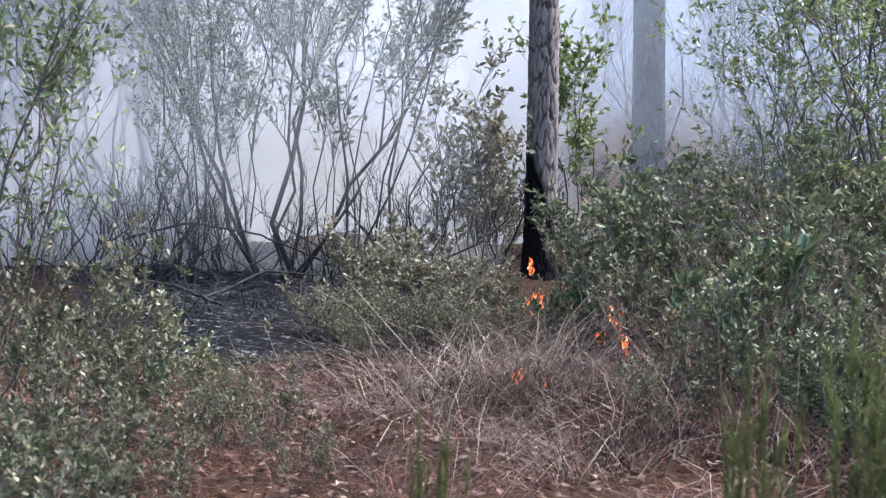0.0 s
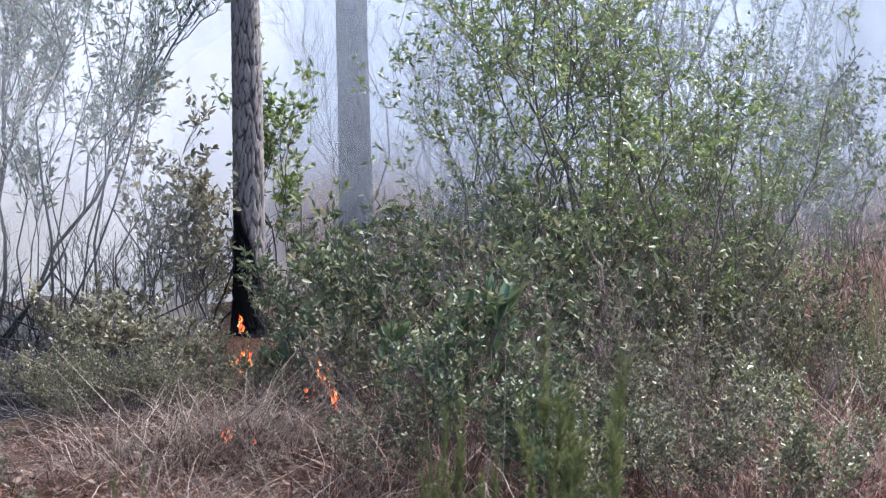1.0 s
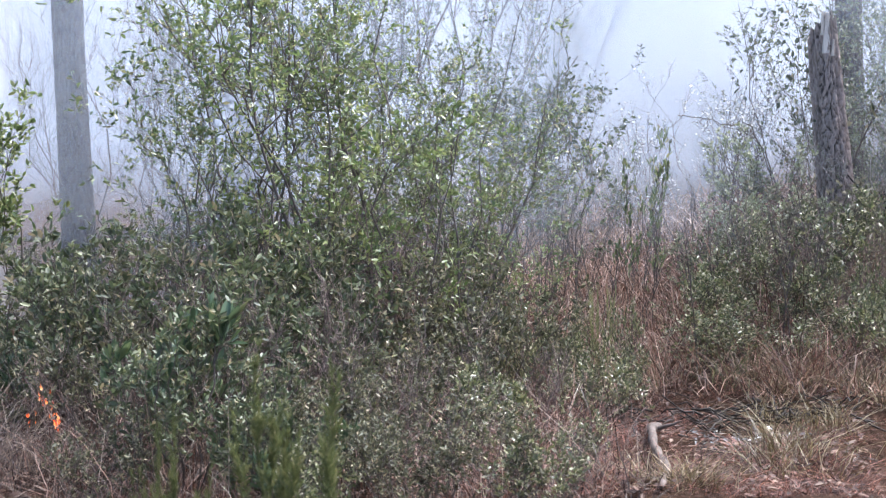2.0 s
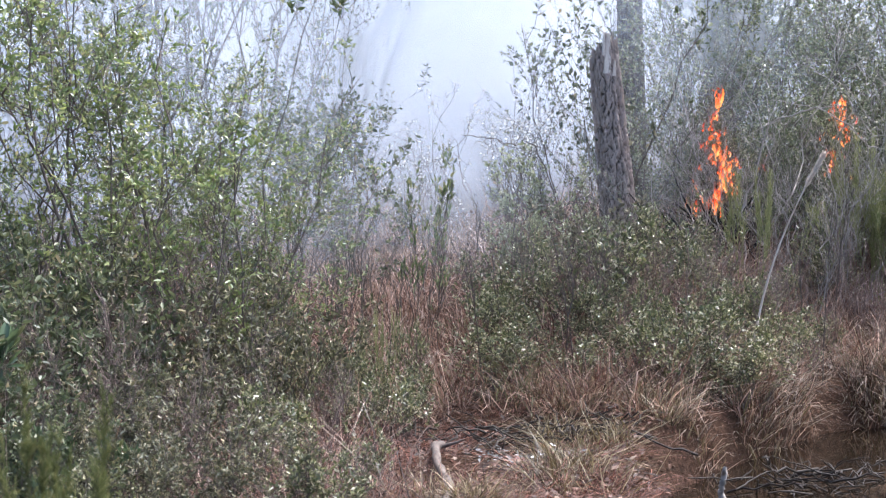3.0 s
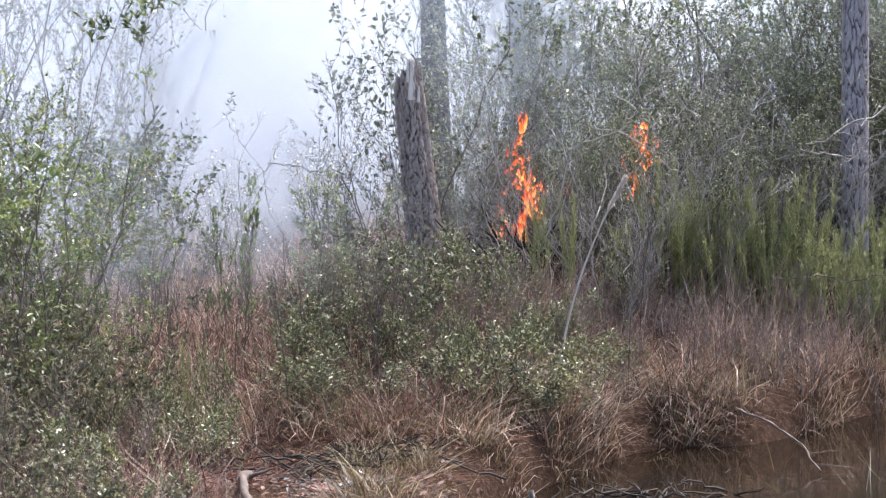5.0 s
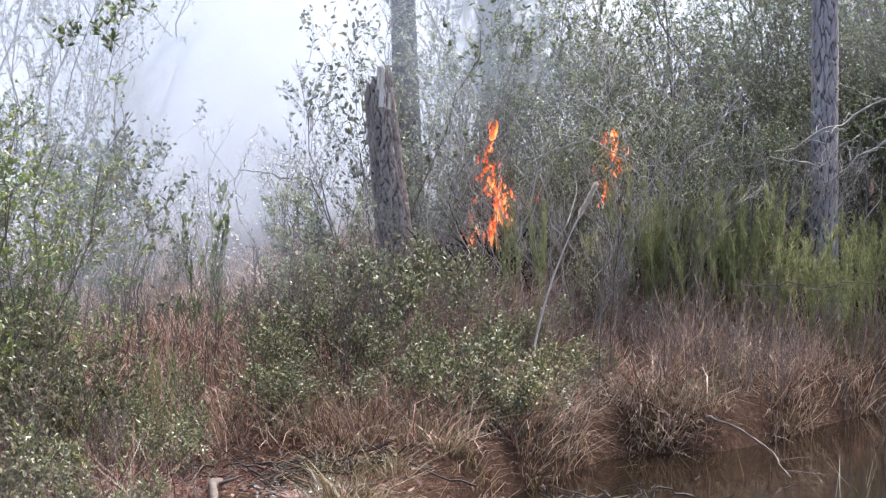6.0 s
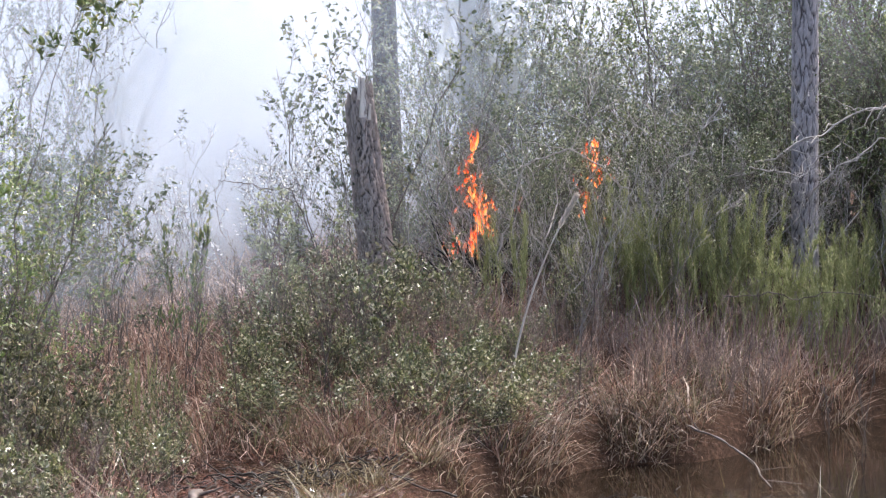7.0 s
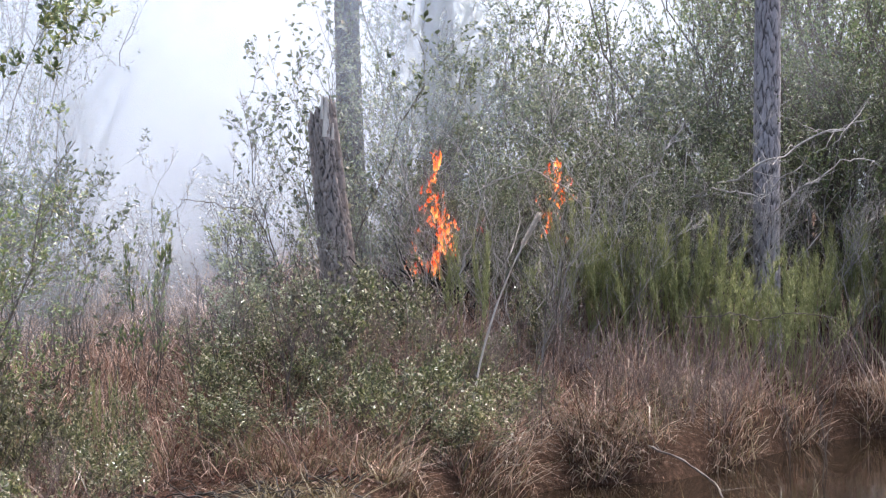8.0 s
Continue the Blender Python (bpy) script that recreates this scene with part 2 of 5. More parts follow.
def flame_material():
    m, n, l, b = material("flame")
    n.remove(b)
    co = n.new("ShaderNodeTexCoord")
    sep = n.new("ShaderNodeSeparateXYZ")
    l.new(co.outputs["Generated"], sep.inputs[0])
    info = n.new("ShaderNodeObjectInfo")
    mix = n.new("ShaderNodeMath"); mix.operation = "MULTIPLY_ADD"
    l.new(info.outputs["Random"], mix.inputs[0]); mix.inputs[1].default_value = 0.7
    half = n.new("ShaderNodeMath"); half.operation = "MULTIPLY"
    l.new(sep.outputs["Z"], half.inputs[0]); half.inputs[1].default_value = 0.6
    l.new(half.outputs[0], mix.inputs[2])
    r = ramp(n, l, mix.outputs[0], [(0.0, (1.0, 0.62, 0.34)), (0.25, (1.0, 0.36, 0.1)), (0.55, (0.95, 0.17, 0.035)), (0.8, (0.6, 0.07, 0.02)), (1.0, (0.3, 0.03, 0.015))])
    e = n.new("ShaderNodeEmission")
    e.inputs[1].default_value = 0.6
    l.new(r.outputs[0], e.inputs[0])
    l.new(e.outputs[0], n["Material Output"].inputs[0])
    return m


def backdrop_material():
    m, n, l, b = material("far_smoke_glow")
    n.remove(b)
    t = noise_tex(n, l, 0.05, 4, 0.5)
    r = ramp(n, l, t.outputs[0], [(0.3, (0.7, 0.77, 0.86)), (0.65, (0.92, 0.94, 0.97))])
    # self-lit: the brightness of the distant smoke is put into emission
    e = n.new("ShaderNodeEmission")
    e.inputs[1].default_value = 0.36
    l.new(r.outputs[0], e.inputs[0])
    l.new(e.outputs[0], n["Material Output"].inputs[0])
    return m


GROUND, WATER, FLAME = ground_material(), water_material(), flame_material()
BACKDROP = backdrop_material()


# ---- mesh helpers ----
def mesh_data(name, verts, faces, mat, smooth=False, attrs=None):
    """One mesh from arrays; faces all have the same number of corners."""
    verts, faces = np.asarray(verts, np.float32).reshape(-1, 3), np.asarray(faces, np.int32)
    me = bpy.data.meshes.new(name)
    k = faces.shape[1]
    me.vertices.add(len(verts))
    me.vertices.foreach_set("co", verts.ravel())
    me.loops.add(faces.size)
    me.loops.foreach_set("vertex_index", faces.ravel())
    me.polygons.add(len(faces))
    me.polygons.foreach_set("loop_start", np.arange(len(faces), dtype=np.int32) * k)
    if smooth:
        me.polygons.foreach_set("use_smooth", np.ones(len(faces), bool))
    for key, values in (attrs or {}).items():
        me.attributes.new(key, "FLOAT", "POINT").data.foreach_set("value", np.asarray(values, np.float32))
    me.update(calc_edges=True)
    me.materials.append(mat)
    return me


def part(name, me, parent, label="", kind=""):
    ob = new(name, me)
    ob.parent = parent
    return tagged(ob, label=label, kind=kind)


def polar(bearing, distance):
    """A spot on the plan: degrees to the right of the first view, metres from the eye."""
    a, turn = radians(bearing), radians(min(max(bearing, 0), 26))
    return ARM * math.sin(turn) + distance * math.sin(a), ARM * (math.cos(turn) - 1) + distance * math.cos(a)


def smooth01(v):
    v = np.clip(v, 0, 1)
    return v * v * (3 - 2 * v)


def water_edge(bearing):
    """Distance of the far bank of the ditch."""
    return 12.9 + 0.35 * np.clip(bearing - 27, -4, 14) + 0.35 * np.sin(bearing * 0.9)


def ground_height(x, y):
    x, y = np.asarray(x, float), np.asarray(y, float)
    d, a = np.hypot(x, y), np.degrees(np.arctan2(x, y))
    z = 0.05 * np.sin(x * 1.3 + 0.4) * np.cos(y * 1.1) + 0.025 * np.sin(x * 3.7 + y * 2.9) + 0.015 * np.sin(7.1 * x - 5.3 * y)
    z = z + 0.52 * smooth01((a - 18.5) / 4.5) * smooth01((d - water_edge(a)) / 4.5) * smooth01((60 - d) / 30)
    z = z + 0.02 * np.clip(d - 14, 0, 30) * smooth01((a - 12) / 6) * smooth01((110 - d) / 50)
    wet = smooth01((a - 24.5) / 2.5) * smooth01((water_edge(a) - d) / 0.7 + 0.5) * smooth01((d - 4) / 1.5)
    z = z * (1 - wet) - 0.55 * wet
    pud = np.exp(-(((a - 22.0) / 1.1) ** 2 + ((d - 11.9) / 0.8) ** 2))
    return z - 0.05 * pud


def on_ground(bearing, distance, sink=0.03):
    x, y = polar(bearing, distance)
    return Vector((x, y, float(ground_height(x, y)) - sink))


def unit(v):
    return v / np.maximum(np.linalg.norm(v, axis=-1, keepdims=True), 1e-9)


def tubes(curves, radii, sides=5):
    """Tapered round stems along curves (b, n, 3) with radii (b, n)."""
    b, n, _ = curves.shape
    tan = unit(np.gradient(curves, axis=1))
    ref = np.where(np.abs(tan[..., 2:3]) > 0.9, np.array([1.0, 0, 0]), np.array([0, 0, 1.0]))
    u = unit(np.cross(tan, ref))
    w = np.cross(tan, u)
    ang = np.arange(sides) * 2 * np.pi / sides
    ring = u[:, :, None] * np.cos(ang)[:, None] + w[:, :, None] * np.sin(ang)[:, None]
    verts = curves[:, :, None] + ring * radii[:, :, None, None]
    idx = np.arange(b * n * sides).reshape(b, n, sides)
    nxt = np.roll(idx, -1, axis=2)
    faces = np.stack([idx[:, :-1], nxt[:, :-1], nxt[:, 1:], idx[:, 1:]], -1).reshape(-1, 4)
    return verts.reshape(-1, 3), faces


def leaves(p, d, nrm, length, width, rng):
    """Folded, pointed leaves, one island each."""
    d = unit(d)
    s = unit(np.cross(d, nrm))
    nn = np.cross(s, d)
    L, W = length[:, None], width[:, None]
    bend = rng.uniform(-0.18, 0.1, (len(p), 1))
    f = rng.uniform(0.1, 0.5, (len(p), 1))
    v = np.stack([p, p + d * L * 0.4 + (s * 0.5 + nn * f * 0.4) * W, p + d * L * 0.76 + (s * 0.34 + nn * f * 0.35) * W + nn * bend * L * 0.5,
                  p + d * L + nn * bend * L, p + d * L * 0.76 + (-s * 0.34 + nn * f * 0.35) * W + nn * bend * L * 0.5,
                  p + d * L * 0.4 + (-s * 0.5 + nn * f * 0.4) * W], 1)
    i = np.arange(len(p))[:, None] * 6
    return v.reshape(-1, 3), np.concatenate([i + [0, 1, 2, 3], i + [0, 3, 4, 5]])


def ribbons(p, height, lean_dir, lean, curl, width, rng, steps=4):
    """Blades of grass: they rise, lean over and taper."""
    s = np.linspace(0, 1, steps)[None, :, None]
    h, c, le = height[:, None, None], curl[:, None, None], lean[:, None, None]
    up = np.array([0, 0, 1.0])
    path = p[:, None] + up * h * (s - c * s * s * 0.55) + lean_dir[:, None] * h * (le * s + c * 0.6 * s * s)
    path[:, 1:] += np.cumsum(rng.normal(0, 0.07, (len(p), steps - 1, 3)), axis=1) * h
    a = rng.uniform(0, np.pi, len(p))
    side = np.stack([np.cos(a), np.sin(a), np.zeros(len(p))], 1)[:, None]
    w = width[:, None, None] * (1 - s) ** 0.6 * 0.5
    v = np.stack([path - side * w, path + side * w], 2)
    idx = np.arange(len(p) * steps * 2).reshape(len(p), steps, 2)
    faces = np.stack([idx[:, :-1, 0], idx[:, :-1, 1], idx[:, 1:, 1], idx[:, 1:, 0]], -1).reshape(-1, 4)
    return v.reshape(-1, 3), faces


def along(curves, which, u):
    """Points and directions at the fractions u on the curves named."""
    n = curves.shape[1]
    f = np.clip(u * (n - 1), 0, n - 1.001)
    i = f.astype(int)
    k = (f - i)[:, None]
    a, b = curves[which, i], curves[which, i + 1]
    return a * (1 - k) + b * k, unit(b - a)


def sprout(rng, curves, ids, count, u_low, length, spread, rise, n=5, droop=0.0, wiggle=0.08):
    """Side shoots on each curve."""
    which = np.repeat(np.arange(len(curves)), count)
    u = rng.uniform(u_low, 1.0, len(which))
    p, t = along(curves, which, u)
    out = rng.normal(size=(len(which), 3)) * [1, 1, 0.5]
    d = unit(t * (1 - spread) + unit(out) * spread + [0, 0, rise])
    ln = length * rng.uniform(0.45, 1.15, len(which)) * (1.15 - 0.5 * u)
    s = np.linspace(0, 1, n)[None, :, None]
    c = p[:, None] + d[:, None] * ln[:, None, None] * s
    c = c + np.array([0, 0, 1.0]) * (rise * 0.35 - droop) * ln[:, None, None] * s * s
    c[:, 1:] += rng.normal(size=(len(which), n - 1, 3)) * wiggle * ln[:, None, None] * np.linspace(0.2, 1, n - 1)[None, :, None]
    return c, ids[which]


def shrub(name, label, seed, spot, height=2.5, stems=8, tilt=0.35, base=0.15, b1=8, b2=5, per=8, leaf=0.06, leaf_w=0.018, foliage=None,
          bark=None, thick=0.014, u1=0.3, u2=0.25, l1=0.32, l2=0.42, leaf_from=0.4, rise=0.35, fans=None, turn=0.0, category="shrub", droop=0.0, asc=0.55):
    """A shrub of several stems that fork twice, with leaves on the twigs. fans: (bearing, tilt, height) of stems that stand out."""
    rng = np.random.default_rng(seed)
    a = rng.uniform(0, 2 * np.pi, stems)
    ti = np.abs(rng.normal(0, tilt, stems))
    hs = height * rng.uniform(0.6, 1.02, stems)
    if fans:
        for i, (fa, ft, fh) in enumerate(fans):
            a[i], ti[i], hs[i] = radians(fa), ft, fh
    n = 9
    s = np.linspace(0, 1, n)[None, :, None]
    dirs = np.stack([np.sin(a) * np.sin(ti), np.cos(a) * np.sin(ti), np.cos(ti)], 1)
    root = np.stack([np.sin(a), np.cos(a), np.zeros(stems)], 1) * base * rng.uniform(0.2, 1, stems)[:, None]
    main = root[:, None] + dirs[:, None] * hs[:, None, None] * s
    sway = np.cumsum(rng.normal(size=(stems, n, 3)) * [1, 1, 0.15], axis=1) * 0.032 * hs[:, None, None]
    sway[:, 0] = 0
    main = main + sway
    main[:, :, 2] += 0.12 * (hs * np.sin(ti))[:, None] * (np.linspace(0, 1, n) ** 2)[None]
    ids = np.arange(stems)
    c1, i1 = sprout(rng, main, ids, b1, u1, l1 * height, 0.5, rise, 6, droop)
    c2, i2 = sprout(rng, c1, i1, b2, u2, l1 * l2 * height, 0.5, rise, 5, droop)
    thing = new(name)
    thing.matrix_world = Matrix.Translation(spot) @ pose(0, 0, 0, 0, 0, turn)
    tagged(thing, label=label, category=category)
    r0 = thick * (hs / height) * rng.uniform(0.7, 1.25, stems)
    for k in range(stems):
        v, f = tubes(main[k:k + 1], (r0[k] * np.linspace(1, 0.28, n) ** 0.9)[None], 7)
        part("stem", mesh_data("stem", v, f, bark or TWIG, True), thing)
    va, fa = tubes(c1, np.maximum(r0[i1][:, None] * 0.36 * np.linspace(1, 0.35, c1.shape[1]), 0.0014), 5)
    vb, fb = tubes(c2, np.maximum(r0[i2][:, None] * 0.17 * np.linspace(1, 0.35, c2.shape[1]), 0.0012), 3)
    part("branchwork", mesh_data("branchwork", np.concatenate([va, vb]), np.concatenate([fa, fb + len(va)]), bark or TWIG, True), thing, kind="stuff")
    if per:
        tw = c2
        which = np.repeat(np.arange(len(tw)), per)
        u = rng.uniform(leaf_from, 1.0, len(which))
        p, t = along(tw, which, u)
        nb = max(2, per // 3)
        w1 = np.repeat(np.arange(len(c1)), nb)
        p1, t1 = along(c1, w1, rng.uniform(0.5, 1.0, len(w1)))
        p, t = np.concatenate([p, p1]), np.concatenate([t, t1])
        d = unit(t * asc + unit(rng.normal(size=p.shape) * [1, 1, 0.7]) * (1.4 - asc) + [0, 0, 0.1 + 0.2 * (asc > 0.7)])
        nr = unit(rng.normal(size=p.shape) * 0.8 + [0, 0, 0.8])
        L = leaf * rng.uniform(0.55, 1.2, len(p))
        v, f = leaves(p, d, nr, L, L * (leaf_w / leaf) * rng.uniform(0.9, 1.35, len(p)), rng)
        part("foliage", mesh_data("foliage", v, f, foliage or LEAF_GREEN), thing, kind="stuff")
    return thing


def again(ob, bearing, distance, turn, size=1.0, tall=None, sink=0.03, label=""):
    """Another plant of the same habit at a spot of the plan."""
    m = Matrix.Translation(on_ground(bearing, distance, sink)) @ pose(0, 0, 0, 0, 0, turn) @ Matrix.Diagonal((size, size, tall or size, 1))
    return tagged(copy_thing(ob, m), label=label)


def feathery(name, label, seed, spot, height=1.0, stems=12, base=0.12, tilt=0.14, per=90, leaf=0.045, mat=None, shoot=0.24, least=0.55, leafy=0.15):
    """Upright weeds with thread-like leaves all along their stems."""
    rng = np.random.default_rng(seed)
    a = rng.uniform(0, 2 * np.pi, stems)
    ti = np.abs(rng.normal(0, tilt, stems))
    hs = height * rng.uniform(least, 1.0, stems)
    n = 7
    s = np.linspace(0, 1, n)[None, :, None]
    root = np.stack([np.sin(a), np.cos(a), np.zeros(stems)], 1) * base * rng.uniform(0, 1, stems)[:, None]
    dirs = np.stack([np.sin(a) * np.sin(ti), np.cos(a) * np.sin(ti), np.cos(ti)], 1)
    main = root[:, None] + dirs[:, None] * hs[:, None, None] * s
    main[:, 1:] += np.cumsum(rng.normal(size=(stems, n - 1, 3)) * [1, 1, 0], axis=1) * 0.012 * height
    c1, i1 = sprout(rng, main, np.arange(stems), 9, 0.15 + leafy, shoot * height, 0.3, 0.7, 4)
    thing = new(name)
    thing.matrix_world = Matrix.Translation(spot)
    tagged(thing, label=label, category="weed")
    for k in range(stems):
        v, f = tubes(main[k:k + 1], np.linspace(0.004, 0.0014, n)[None], 5)
        part("stem", mesh_data("stem", v, f, mat or FENNEL, True), thing)
    v, f = tubes(c1, np.tile(np.linspace(0.0018, 0.0009, 4), (len(c1), 1)), 3)
    part("shoot_growth", mesh_data("shoot_growth", v, f, mat or FENNEL, True), thing, kind="stuff")
    wm = np.repeat(np.arange(stems), per)
    p, t = along(main, wm, leafy + (1 - leafy) * rng.uniform(0, 1, len(wm)) ** 0.8)
    w1 = np.repeat(np.arange(len(c1)), per // 4)
    p1, t1 = along(c1, w1, rng.uniform(0.05, 1, len(w1)))
    p, t = np.concatenate([p, p1]), np.concatenate([t, t1])
    d = unit(t * 0.8 + unit(rng.normal(size=p.shape)) * 0.7 + [0, 0, 0.3])
    L = leaf * rng.uniform(0.5, 1.2, len(p))
    v, f = leaves(p, d, rng.normal(size=p.shape), L, np.full(len(p), leaf * 0.1), rng)
    part("foliage", mesh_data("foliage", v, f, mat or FENNEL), thing, kind="stuff")
    return thing


def patches(x, y):
    """How well grass does from spot to spot, 0 to 1: thin and lush patches about half a metre wide."""
    v = np.sin(x * 6.1 + 1.7 * np.sin(y * 3.3)) + np.sin(y * 5.3 + 2.1 * np.sin(x * 2.7) + 1.0) + 0.7 * np.sin(x * 11.3 - y * 9.1)
    return smooth01(0.5 + v / 3.6)


def blades(name, label, seed, spots, height, width, mat, lean=0.35, curl=0.6, toward=None, kind="stuff", category="grass", dense=1, wet=-0.2):
    """A stand of grass from root points (n, 2)."""
    rng = np.random.default_rng(seed)
    spots = without(spots[ground_height(spots[:, 0], spots[:, 1]) > wet], 22.0, 11.8, 0.5, 0.55)
    thick = patches(spots[:, 0], spots[:, 1])
    keep = thick > rng.uniform(0.0, 0.4, len(spots))
    spots, thick = spots[keep], thick[keep]
    n = len(spots)
    z = ground_height(spots[:, 0], spots[:, 1]) - 0.02
    p = np.column_stack([spots[:, :2], z])
    a = rng.uniform(0, 2 * np.pi, n)
    d = np.stack([np.sin(a), np.cos(a), np.zeros(n)], 1)
    if toward is not None:
        d = unit(d * 0.7 + np.array([*toward, 0.0]))
    h = height * rng.uniform(0.35, 1.1, n) * (0.6 + 0.6 * thick)
    if spots.shape[1] > 2:
        d = unit(d * 0.9 + 0.6 * np.column_stack([spots[:, 2:4], np.zeros(n)]))
        h = h * spots[:, 4]
    v, f = ribbons(p, h, d, np.abs(rng.normal(0, lean, n)), np.clip(rng.normal(curl, 0.35, n), 0, 1.5), width * rng.uniform(0.6, 1.3, n), rng)
    ob = new(name, mesh_data(name, v, f, mat))
    return tagged(ob, label=label, category=category, kind=kind)


def field(rng, n, b0, b1, d0, d1, clump=0.0, clumps=60):
    """Root points over a sector of the plan, evenly or gathered into tufts."""
    b = rng.uniform(b0, b1, n)
    d = np.sqrt(rng.uniform(d0 * d0, d1 * d1, n))
    if clump:
        cb, cd = rng.uniform(b0, b1, clumps), np.sqrt(rng.uniform(d0 * d0, d1 * d1, clumps))
        k = rng.integers(0, clumps, n)
        a = np.radians(cb[k])
        off = rng.normal(0, clump, (n, 2)) * rng.uniform(0.6, 1.5, clumps)[k][:, None]
        size = rng.uniform(0.55, 1.25, clumps)[k]
        return np.column_stack([np.column_stack([cd[k] * np.sin(a), cd[k] * np.cos(a)]) + off, off / clump, size])
    a = np.radians(b)
    return np.column_stack([d * np.sin(a), d * np.cos(a)])


def without(spots, bearing, distance, across, deep):
    """Leaves an oval of the plan free of roots."""
    b, d = np.degrees(np.arctan2(spots[:, 0], spots[:, 1])), np.hypot(spots[:, 0], spots[:, 1])
    return spots[((b - bearing) / across) ** 2 + ((d - distance) / deep) ** 2 > 1]


# ---- the setting ----
def build_ground():
    r = np.concatenate([[0.0], np.linspace(1.5, 8, 14), np.linspace(8.2, 26, 150), np.geomspace(27, 3000, 40)])
    t = np.radians(np.concatenate([np.linspace(-16, 42, 260), np.linspace(44, 342, 90)]))
    R, T = np.meshgrid(r, t, indexing="ij")
    x, y = R * np.sin(T), R * np.cos(T)
    z = np.where(R < 120, ground_height(x, y), 0)
    nr, nt = R.shape
    idx = np.arange(nr * nt).reshape(nr, nt)
    nxt = np.roll(idx, -1, axis=1)
    faces = np.stack([idx[:-1], idx[1:], nxt[1:], nxt[:-1]], -1).reshape(-1, 4)
    d, a = R, np.degrees(T)
    a = np.where(a > 180, a - 360, a)
    ash = np.exp(-((np.clip((np.abs(a + 4.4) - 3.4) / 1.6, 0, 9)) ** 2 + (np.clip((np.abs(d - 15) - 2.4) / 0.8, 0, 9)) ** 2))
    ash = np.maximum(ash, 0.8 * np.exp(-(((a - 21.8) / 1.0) ** 2 + ((d - 11.4) / 0.5) ** 2)))
    ob = new("ground", mesh_data("ground", np.stack([x, y, z], -1), faces, GROUND, True, {"ash": ash.ravel()}))
    tagged(ob, "brown forest floor with pine straw and patches of grey ash", "ground", kind="structure")


def build_water():
    t = np.radians(np.linspace(23, 60, 50))
    r = np.linspace(3.5, 21, 30)
    R, T = np.meshgrid(r, t, indexing="ij")
    idx = np.arange(R.size).reshape(R.shape)
    f = np.stack([idx[:-1, :-1], idx[1:, :-1], idx[1:, 1:], idx[:-1, 1:]], -1).reshape(-1, 4)
    ob = new("water", mesh_data("water", np.stack([R * np.sin(T), R * np.cos(T), np.full(R.shape, -0.27)], -1), f, WATER, True))
    tagged(ob, "dark still water in the ditch", "water", kind="structure")


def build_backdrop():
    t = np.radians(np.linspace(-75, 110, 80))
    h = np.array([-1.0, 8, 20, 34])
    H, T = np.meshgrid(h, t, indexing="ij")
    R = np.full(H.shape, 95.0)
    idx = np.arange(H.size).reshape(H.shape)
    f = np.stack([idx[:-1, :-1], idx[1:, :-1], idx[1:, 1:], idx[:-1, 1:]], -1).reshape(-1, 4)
    # sheet that glows by itself in place of far smoke catching daylight
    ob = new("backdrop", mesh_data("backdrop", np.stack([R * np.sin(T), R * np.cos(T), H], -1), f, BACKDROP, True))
    tagged(ob, "glowing backdrop sheet for the pale smoke that hides the far woods", "smoke", kind="structure")


def smoke_veil(seed, b0, b1, distance, base, top, low, high, scale, fade_in=3.0, fade_out=3.0, drift=0.0, tint=(0.815, 0.865, 0.925)):
    """One billowing layer of a smoke bank."""
    rng = np.random.default_rng(seed)
    b = np.linspace(b0, b1, 90)
    h = np.linspace(base, top, 40)
    H, Bq = np.meshgrid(h, b, indexing="ij")
    ph = rng.uniform(0, 6.28, 6)
    # drift leans the layer back with height, so that it catches more sun
    D = distance + drift * (H - 1.0) + 0.25 * np.sin(Bq * 0.35 + ph[0] + H * 0.4) + 0.05 * np.sin(Bq * 0.9 + ph[1] - H * 0.9)
    A = np.radians(Bq)
    edge = smooth01((Bq - b0) / fade_in) * smooth01((b1 - Bq) / fade_out) * smooth01((H - base) / 0.8) * smooth01((top - H) / 1.5)
    idx = np.arange(H.size).reshape(H.shape)
    f = np.stack([idx[:-1, :-1], idx[1:, :-1], idx[1:, 1:], idx[:-1, 1:]], -1).reshape(-1, 4)
    ob = new("smoke", mesh_data("smoke", np.stack([D * np.sin(A), D * np.cos(A), H], -1), f, smoke_material("smoke", low, high, scale, tint), True, {"veil": edge.ravel()}))
    return tagged(ob, "drifting pale grey wood smoke above the burning brush", "smoke", kind="stuff")


# whiter than the other smoke, to offset dim blue sky light here
WARM_SMOKE = (0.97, 0.955, 0.93)
build_ground()
build_water()
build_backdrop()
smoke_veil(11, -16, 2.0, 13.8, 0.3, 5.5, 0.07, 0.26, 0.6, 3, 3, 0.5, WARM_SMOKE)
smoke_veil(16, 6.3, 19, 15.9, 0.3, 6, 0.12, 0.36, 0.6)
smoke_veil(19, 14, 26, 15.1, 0.45, 6, 0.04, 0.18, 0.6)
smoke_veil(17, -18, 2.5, 16.9, -0.7, 7, 0.2, 0.5, 0.5, 3, 3, 0.7, WARM_SMOKE)
smoke_veil(18, -20, 5.0, 19.2, -0.8, 8, 0.4, 0.8, 0.4, 3, 3, 0.8, WARM_SMOKE)
smoke_veil(12, -18, 31, 17.3, 0.3, 7, 0.06, 0.3, 0.55, 3, 6)
smoke_veil(13, -20, 32, 19.8, 0.3, 8, 0.07, 0.28, 0.45, 3, 6)
smoke_veil(20, 23, 39, 18.0, 1.7, 7, 0.02, 0.16, 0.6, 2, 4)
